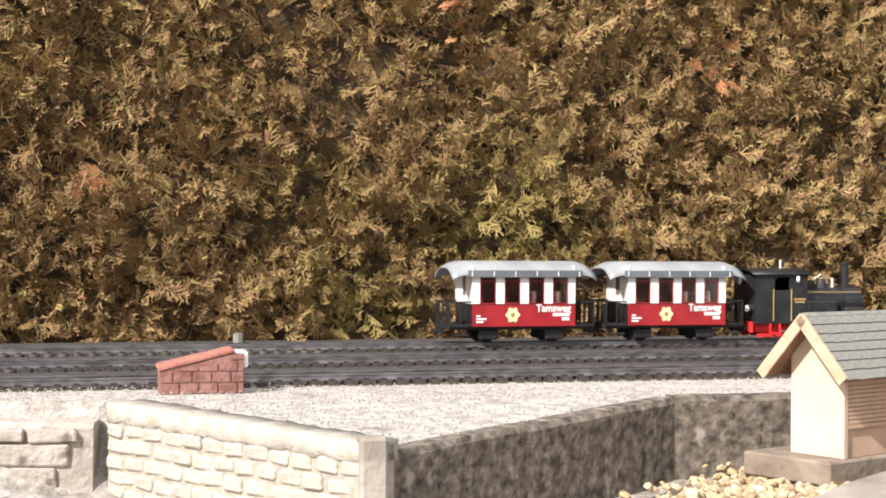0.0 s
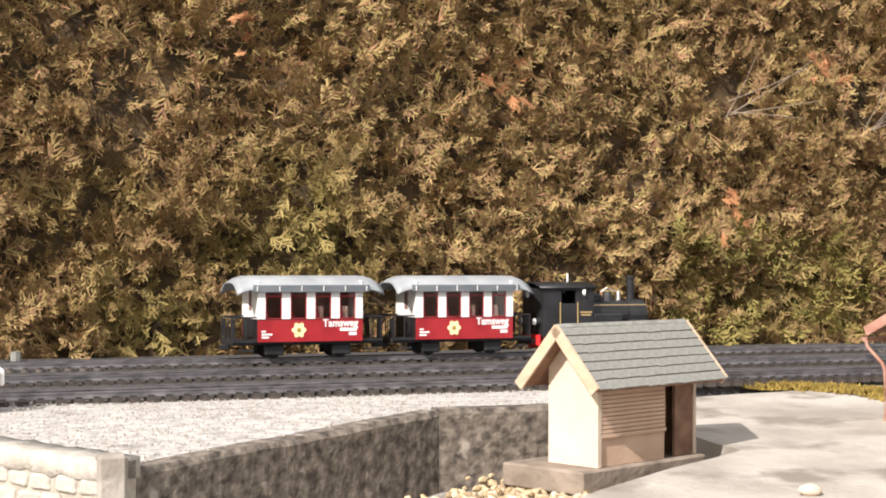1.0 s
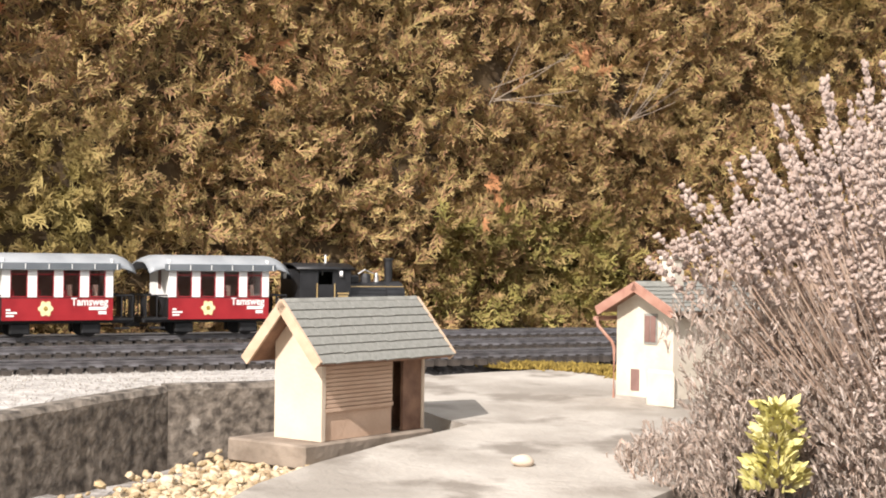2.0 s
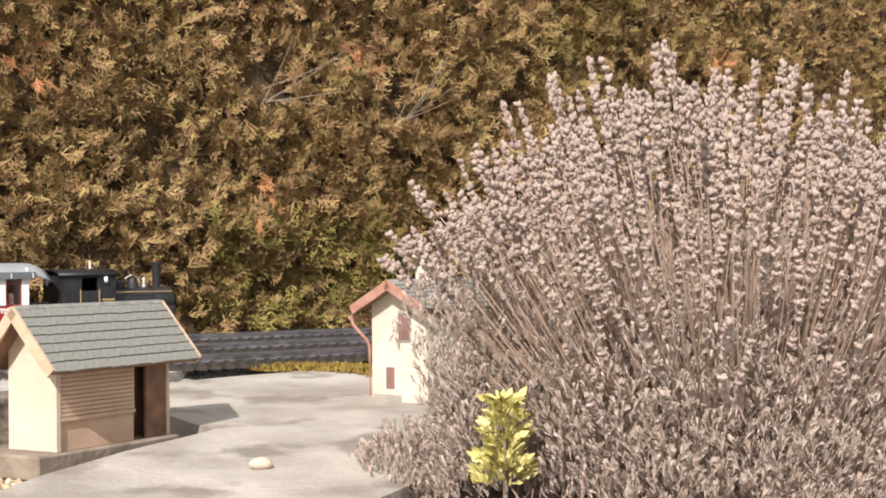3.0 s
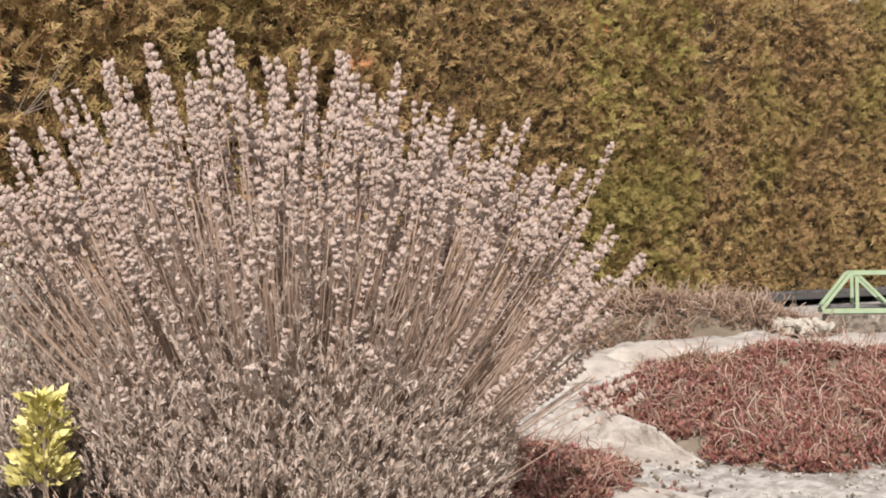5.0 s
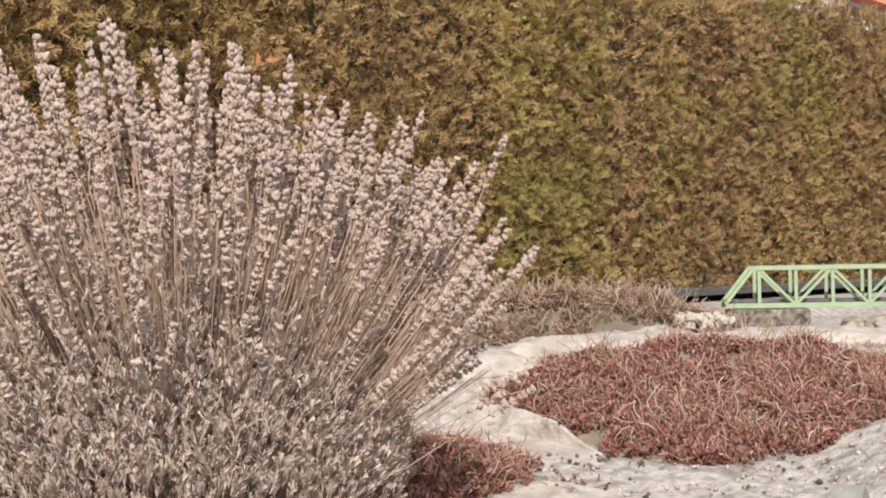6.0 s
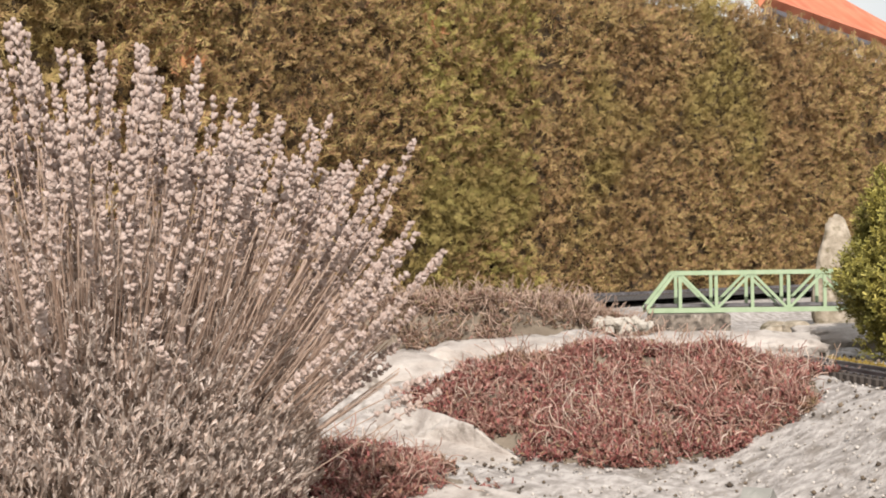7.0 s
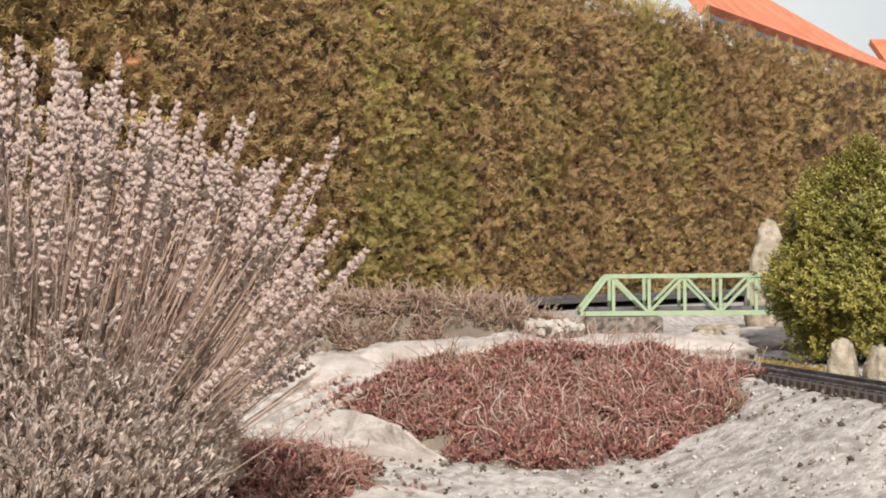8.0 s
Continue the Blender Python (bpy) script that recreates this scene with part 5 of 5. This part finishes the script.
def slab_rock(pts, base, seed, label, drop=0.012):
    """A flat broken stone: pts are its rim's x, y, z; the top follows the rim and wears down at the edge."""
    o = Vector((seed * 2.3, seed * 1.1, 0))
    cx, cy, cz = (sum(p[k] for p in pts) / len(pts) for k in range(3))
    rim = []
    for a, b in zip(pts, pts[1:] + pts[:1]):
        for k in range(8):
            q = Vector(a).lerp(Vector(b), k / 8)
            e = 0.006 * noise.noise(q * 34 + o) + 0.003 * noise.noise(q * 90 + o)
            rim.append(q + (Vector((q.x - cx, q.y - cy, 0)).normalized()) * e)
    c = Vector((cx, cy, cz))
    bm = bmesh.new()
    rows = []
    for fr, dz in ((0.12, 0), (0.3, 0), (0.5, 0), (0.68, 0), (0.82, 0), (0.92, -0.001), (0.98, -0.004), (1.0, -drop), (1.0, None)):
        ring = []
        for q in rim:
            p = c.lerp(q, fr)
            if dz is None:
                p.z = base
            else:
                p.z += dz + (0.006 * noise.noise(p * 14 + o) + 0.0035 * noise.noise(p * 45 + o) + 0.0015 * noise.noise(p * 130 + o)) * (1.2 - 0.5 * fr)
            ring.append(bm.verts.new(p - c))
        rows.append(ring)
    n = len(rim)
    bm.faces.new(rows[0])
    for a, b in zip(rows, rows[1:]):
        for i in range(n):
            bm.faces.new((a[i], a[(i + 1) % n], b[(i + 1) % n], b[i]))
    bm.faces.new(rows[-1][::-1])
    ob = part("rock", bm, M_ROCK, smooth=True)
    ob.matrix_world = Matrix.Translation(c)
    return tagged(ob, label, "rock", "rockery stones")
FLAT = "flat pale grey weathered stone in the rockery"
slab_rock([(1.66, 1.86, 0.19), (1.655, 1.60, 0.172), (1.64, 1.47, 0.165), (1.675, 1.405, 0.168), (1.765, 1.425, 0.186), (1.742, 1.50, 0.230), (1.755, 1.60, 0.240), (1.76, 1.70, 0.240), (1.76, 1.86, 0.24)], 0.10, 17, FLAT)
rock(1.80, 1.86, 0.258, 0.20, 0.085, 0.045, -28, 2, FLAT, 8, group="rockery stones")
rock(2.09, 1.745, 0.285, 0.20, 0.07, 0.038, -30, 3, FLAT, 6, group="rockery stones")
rock(2.34, 1.56, 0.290, 0.19, 0.075, 0.036, -38, 4, FLAT, 5, group="rockery stones")
slab_rock([(1.49, 1.45, 0.158), (1.575, 1.44, 0.172), (1.625, 1.34, 0.172), (1.625, 1.23, 0.165), (1.54, 1.17, 0.150), (1.47, 1.30, 0.146)], 0.08, 5, FLAT)
rock(1.80, 1.05, 0.115, 0.20, 0.07, 0.035, -42, 6, FLAT, 4, group="rockery stones")
rock(2.90, 1.60, 0.285, 0.20, 0.10, 0.035, -40, 8, FLAT, 4, group="rockery stones")
rock(2.315, 1.165, 0.290, 0.026, 0.024, 0.043, 20, 9, "upright pale stone beside the evergreen bush", 0, M_LICHEN, taper=0.25)
rock(2.365, 1.125, 0.283, 0.035, 0.03, 0.040, 50, 10, "rounded mossy stone beside the evergreen bush", 0, M_LICHEN, taper=0.2)
rock(3.57, 2.20, 0.40, 0.070, 0.035, 0.155, -50, 11, "tall pointed standing stone before the hedge", 3, M_LICHEN, taper=0.42)
for k in range(60):
    f = random.random()
    rock(2.255 + 0.075 * f + random.uniform(-0.02, 0.02), 1.775 - 0.055 * f + random.uniform(-0.02, 0.02), 0.336 + random.uniform(-0.006, 0.010), random.uniform(0.004, 0.015), random.uniform(0.004, 0.012), random.uniform(0.004, 0.010), random.uniform(0, 180), 20 + k,
         "small bright white stone at the track's edge", random.uniform(-40, 40), M_WHITEBRICK, 1, "white_stone", "white stones")
for k in range(12):
    f = random.random()
    rock(2.93 + 0.22 * f + random.uniform(-0.04, 0.04), 1.94 - 0.20 * f + random.uniform(-0.04, 0.04), 0.288, random.uniform(0.02, 0.055), random.uniform(0.02, 0.035), random.uniform(0.018, 0.032), random.uniform(0, 180), 40 + k,
         "rough grey rubble stone under the bridge", 0, M_LICHEN, 2, "rubble_stone", "rubble stones")

# ---------------------------------------------------------------- sedum patches
def inside(p, poly):
    c = False
    for (x0, y0), (x1, y1) in zip(poly, poly[1:] + poly[:1]):
        if (y0 > p[1]) != (y1 > p[1]) and p[0] < (x1 - x0) * (p[1] - y0) / (y1 - y0) + x0:
            c = not c
    return c
def build_sedum(name, poly, n, mound, leaf_mat, seed, label, stem_n, leaf_size=(0.005, 0.011)):
    g = np.random.default_rng(seed)
    xs, ys = [p[0] for p in poly], [p[1] for p in poly]
    cx, cy = sum(xs) / len(xs), sum(ys) / len(ys)
    def sample(k):
        out = []
        while len(out) < k:
            p = (g.uniform(min(xs) - 0.02, max(xs) + 0.02), g.uniform(min(ys) - 0.02, max(ys) + 0.02))
            e = 0.085 * noise.noise((p[0] * 11, p[1] * 11, seed)) + 0.03 * noise.noise((p[0] * 40, p[1] * 40, seed))
            if inside((p[0] + e, p[1] - e), poly) and g.uniform(-0.55, 0.55) < 1.3 * noise.noise((p[0] * 24, p[1] * 24, seed + 2)) + 0.12:
                out.append(p)
        return np.array(out)
    def height(p):
        d = 1.0
        for (x0, y0), (x1, y1) in zip(poly, poly[1:] + poly[:1]):
            ex, ey = x1 - x0, y1 - y0
            t = min(1, max(0, ((p[0] - x0) * ex + (p[1] - y0) * ey) / (ex * ex + ey * ey)))
            d = min(d, math.hypot(p[0] - x0 - t * ex, p[1] - y0 - t * ey))
        d = d if inside(p, poly) else 0.0
        return ground_z(p[0], p[1]) + mound * min(1, d / 0.11) ** 0.8 * (0.8 + 0.4 * noise.noise((p[0] * 12, p[1] * 12, 7)))
    th = tagged(empty(name, pose(cx, cy, ground_z(cx, cy))), label, "ground cover", kind="stuff")
    off = np.array(th.location)
    p = sample(n)
    z = np.array([height(q) for q in p]) + g.uniform(-0.004, 0.016, n)
    pos = np.column_stack([p, z]) - off
    up = g.normal(0, 0.6, (n, 3)) + np.array([0, 0, 1])
    v, f = [], []
    for k in range(7):
        a, t = k * 2.1, 0.50 + 0.07 * (k % 3)
        i = len(v)
        c, s = math.cos(a), math.sin(a)
        v += [(c * 0.06 - s * 0.14, s * 0.06 + c * 0.14, 0.10 * k), (c * 0.06 + s * 0.14, s * 0.06 - c * 0.14, 0.10 * k), (c * t + s * 0.09, s * t - c * 0.09, 0.30 + 0.13 * k), (c * t - s * 0.09, s * t + c * 0.09, 0.30 + 0.13 * k)]
        f.append((i, i + 1, i + 2, i + 3))
    tagged(scatter(v, f, frames(pos, up, g.uniform(*leaf_size, n), g.uniform(0, 6.28, n)), "leaf_tufts", leaf_mat, th), kind="stuff")
    # the earth under the mat
    gx, gy = np.linspace(min(xs), max(xs), 30), np.linspace(min(ys), max(ys), 30)
    gv = [(a - off[0], b - off[1], (height((a, b)) - 0.003 if inside((a, b), poly) else ground_z(a, b) - 0.012) - off[2]) for b in gy for a in gx]
    q = (np.arange(29)[:, None] * 30 + np.arange(29)[None]).ravel()
    mesh_np("earth", gv, np.stack([q, q + 1, q + 31, q + 30], 1), M_SOIL, th, "dark soil", smooth=True)
    # thin dry curling stems
    p = sample(stem_n)
    z = np.array([height(q) for q in p]) + g.uniform(0.002, 0.016, stem_n)
    pos = np.column_stack([p, z]) - off
    up = g.normal(0, 0.9, (stem_n, 3)) + np.array([0, 0, 0.45])
    v, f = [], []
    pts = [(0, 0, 0), (0.06, 0.03, 0.25), (0.07, 0.09, 0.5), (0.16, 0.12, 0.75), (0.34, 0.08, 0.95)]
    for k, q in enumerate(pts):
        v += [(q[0], q[1] - 0.014, q[2]), (q[0] - 0.010, q[1] + 0.010, q[2] + 0.018), (q[0] + 0.013, q[1] + 0.013, q[2] - 0.006)]
    for k in range(4):
        for i in range(3):
            j = (i + 1) % 3
            f.append((3 * k + i, 3 * k + j, 3 * k + 3 + j, 3 * k + 3 + i))
    tagged(scatter(v, f, frames(pos, up, g.uniform(0.012, 0.044, stem_n), g.uniform(0, 6.28, stem_n)), "dry_stems", M_SEDUM_STEM if leaf_mat == M_SEDUM else M_LAV_STEM, th), kind="stuff")
RED = [(1.80, 1.70), (1.90, 1.70), (2.10, 1.63), (2.27, 1.47), (2.26, 1.30), (2.11, 1.18), (1.94, 1.25), (1.80, 1.34), (1.79, 1.50), (1.80, 1.60)]
build_sedum("red_sedum", RED, 24000, 0.045, M_SEDUM, 51, "mat of red stonecrop with thin dry stems", 3700, (0.004, 0.010))
build_sedum("brown_sedum", [(1.81, 1.95), (2.00, 1.82), (2.28, 1.74), (2.52, 1.80), (2.50, 2.05), (2.25, 2.30), (1.95, 2.35)], 7500, 0.055, M_SEDUM_DRY, 52, "mound of brownish dry stonecrop behind pale stones", 3600, (0.005, 0.011))
build_sedum("red_sedum", [(1.38, 1.66), (1.58, 1.70), (1.65, 1.52), (1.65, 1.40), (1.58, 1.36), (1.46, 1.42), (1.32, 1.45)], 6500, 0.035, M_SEDUM, 53, "low dark red stonecrop beside the lavender", 1300)
build_sedum("dry_grass", [(0.66, 1.10), (0.80, 1.20), (0.95, 1.32), (0.9, 1.12), (0.75, 1.02)], 1500, 0.02, M_SEDUM_DRY, 54, "dry brown plant litter at the slab's foot", 700)

# ---------------------------------------------------------------- bridge, its track, far things
def build_bridge():
    a, b = Vector((2.823, 2.168)), Vector((3.135, 1.889))
    d = (b - a)
    th = tagged(empty("truss_bridge", pose(a.x, a.y, 0.338, 0, 0, math.degrees(math.atan2(d.y, d.x)))), "light green metal truss railway bridge", "bridge")
    L, H, W = 0.52, 0.082, 0.085
    def beam(p, q, w=0.0045, name="strut"):
        p, q = Vector(p), Vector(q)
        e = q - p
        o = part(name, box(-w, w, -w * 0.8, w * 0.8, 0, e.length), M_GREEN, th)
        o.matrix_basis = Matrix.Translation(p) @ e.to_track_quat('Z', 'Y').to_matrix().to_4x4()
    for y in (0.0, W):
        beam((0, y, 0), (L, y, 0), 0.0065, "bottom_chord")
        beam((0.062, y, H), (L - 0.062, y, H), 0.0055, "top_chord")
        beam((0.0, y, 0.004), (0.062, y, H))
        beam((L, y, 0.004), (L - 0.062, y, H))
        n = 5
        step = (L - 0.124) / n
        for k in range(n + 1):
            x = 0.062 + step * k
            beam((x + 0.012, y, 0.004), (x + 0.012, y, H - 0.004), 0.0036)
            if k < n:
                if k % 2 == 0:
                    beam((x + 0.014, y, H - 0.003), (x + step + 0.008, y, 0.004), 0.0036)
                else:
                    beam((x + 0.014, y, 0.004), (x + step + 0.008, y, H - 0.003), 0.0036)
    for k in range(7):
        beam((0.04 + k * 0.073, 0, 0), (0.04 + k * 0.073, W, 0), 0.004, "cross_beam")
    part("deck", box(0, L, 0.012, W - 0.012, 0.004, 0.007), M_SLEEPER, th, "dark deck")
    for y in (W / 2 - 0.0225, W / 2 + 0.0225):
        part("rail", box(0, L, y - 0.002, y + 0.002, 0.007, 0.013), M_RAIL, th)
    ab = part("bridge_abutment", box(0.0, 0.17, -0.03, 0.10, -0.08, -0.007, 0.004), M_STAIN)
    ab.matrix_world = th.matrix_world @ pose(0.01, 0, 0)
    tagged(ab, "grey concrete abutment under the green bridge", "abutment")
build_bridge()

def spur(x):
    return 0.86 + 1.737 * (x - 2.05)
_keep = RAIL_Z
RAIL_Z = 0.292
build_track("railway_track", 0.0, 1.80, 2.66, "single dark track curving past the evergreen bush", (1.75, 2.66), spur)
RAIL_Z = _keep

def build_lantern():
    th = tagged(empty("little_house", pose(1.772, 1.027, 0.150, 0, 0, 20)), "tiny model house with dark grey roof", "model house")
    part("body", box(-0.013, 0.013, -0.012, 0.012, -0.02, 0.020), M_STATION, th)
    part("roof", profile_y([(-0.021, 0.017), (0.021, 0.017), (0.0, 0.037)], -0.018, 0.018), M_SLATE, th, "dark grey roof")
build_lantern()

def build_far_house(name, e1, e2, r1, r2, label):
    th = tagged(empty(name, pose(e1[0], e1[1], 0)), label, "house")
    o = Vector((e1[0], e1[1], 0))
    P = [Vector(p) - o for p in (e1, e2, r2, r1)]
    nrm = (P[1] - P[0]).cross(P[3] - P[0]).normalized() * 0.12
    bm = bmesh.new()
    a = [bm.verts.new(p) for p in P]
    b = [bm.verts.new(p - nrm) for p in P]
    bm.faces.new(a)
    bm.faces.new(b[::-1])
    for k in range(4):
        bm.faces.new((a[k], b[k], b[(k + 1) % 4], a[(k + 1) % 4]))
    part("roof", bm, M_ROOFTILE, th, "orange tiled roof")
    part("gutter", tube([P[0] - Vector((0, 0, 0.16)), P[1] - Vector((0, 0, 0.16))], 0.07, 8), M_DARKTRIM, th, "dark eaves")
    u = (P[1] - P[0]).normalized()
    back = Vector((-u.y, u.x, 0)) * 0.5
    bm = bmesh.new()
    q = [P[0] + back, P[1] + back, P[1] + back * 10, P[0] + back * 10]
    lo = [bm.verts.new((p.x, p.y, 0.1)) for p in q]
    hi = [bm.verts.new((p.x, p.y, P[0].z - 0.2)) for p in q]
    bm.faces.new(lo[::-1])
    bm.faces.new(hi)
    for k in range(4):
        bm.faces.new((lo[k], lo[(k + 1) % 4], hi[(k + 1) % 4], hi[k]))
    part("wall", bm, M_FAR_WALL, th)
build_far_house("house", (11.75, 8.80, 2.9), (21.32, 11.52, 2.9), (12.5, 10.25, 4.0), (22.08, 13.86, 4.0), "house with orange tiled roof behind the hedge")
build_far_house("house", (22.6, 13.2, 3.3), (25.5, 11.2, 3.3), (23.3, 14.3, 4.3), (26.2, 12.3, 4.3), "house with orange roof further behind the hedge")

def build_litter():
    """Dark crumbs and twig bits strewn on the pale ground."""
    g = np.random.default_rng(71)
    n = 1700
    x, y = g.uniform(1.3, 2.6, n), g.uniform(0.85, 1.7, n)
    ok = (0.7 * x + 0.71 * y > 1.75) & (np.array([noise.noise((a * 5, b * 5, 2)) for a, b in zip(x, y)]) > -0.1)
    x, y = x[ok], y[ok]
    z = np.array([ground_z(a, b) for a, b in zip(x, y)]) + 0.004
    n = len(x)
    v = [(1, 0, 0), (0, 0.7, 0), (-0.8, 0.1, 0), (0, -0.6, 0), (0.1, 0, 0.7), (0, 0, -0.6)]
    f = [(0, 1, 4), (1, 2, 4), (2, 3, 4), (3, 0, 4), (1, 0, 5), (2, 1, 5), (3, 2, 5), (0, 3, 5)]
    up = g.normal(0, 0.3, (n, 3)) + np.array([0, 0, 1])
    ob = scatter(v, f, frames(np.stack([x, y, z], 1), up, g.uniform(0.002, 0.008, n) * g.uniform(0.4, 1, n), g.uniform(0, 6.28, n)), "ground_litter", M_LITTER)
    tagged(ob, "dark crumbs and dry bits on pale ground", "litter", kind="stuff")
    n = 14000
    x, y = g.uniform(-0.9, 0.9, n), g.uniform(1.4, 2.1, n)
    ok = np.array([inside((a, b), PLAT) for a, b in zip(x, y)])
    x, y = x[ok], y[ok]
    n = len(x)
    z = np.interp(y, (1.40, 1.70, 1.88, 1.92), (0.309, 0.3225, 0.322, 0.318)) + 0.001
    up = g.normal(0, 0.5, (n, 3)) + np.array([0, 0, 1])
    ob = scatter(v, f, frames(np.stack([x, y, z], 1), up, g.uniform(0.0007, 0.0021, n), g.uniform(0, 6.28, n)), "gravel", M_GRIT)
    tagged(ob, "loose pale gravel grains beside the tracks", "gravel", kind="stuff")
    n = 11000
    x, y = g.uniform(1.25, 2.9, n), g.uniform(0.75, 1.9, n)
    ok = (0.7 * x + 0.71 * y > 1.7) & (y < 1.9 - 0.3 * (x - 1.25))
    x, y = x[ok], y[ok]
    n = len(x)
    z = np.array([ground_z(a, b) for a, b in zip(x, y)]) + 0.001
    up = g.normal(0, 0.5, (n, 3)) + np.array([0, 0, 1])
    ob = scatter(v, f, frames(np.stack([x, y, z], 1), up, 0.0010 + 0.005 * g.uniform(0, 1, n) ** 4, g.uniform(0, 6.28, n)), "gravel", M_GRIT)
    tagged(ob, "loose pale gravel grains round the rockery", "gravel", kind="stuff")
build_litter()
build_moss("moss", [(2.33, 1.20), (2.42, 1.36), (2.50, 1.50), (2.58, 1.62)], 2600, 0.018, 5, "yellow-green moss beside the single track and bush")
build_moss("moss", [(2.21, 1.33), (2.30, 1.46), (2.38, 1.56)], 1200, 0.014, 6, "olive moss between stonecrop and single track")
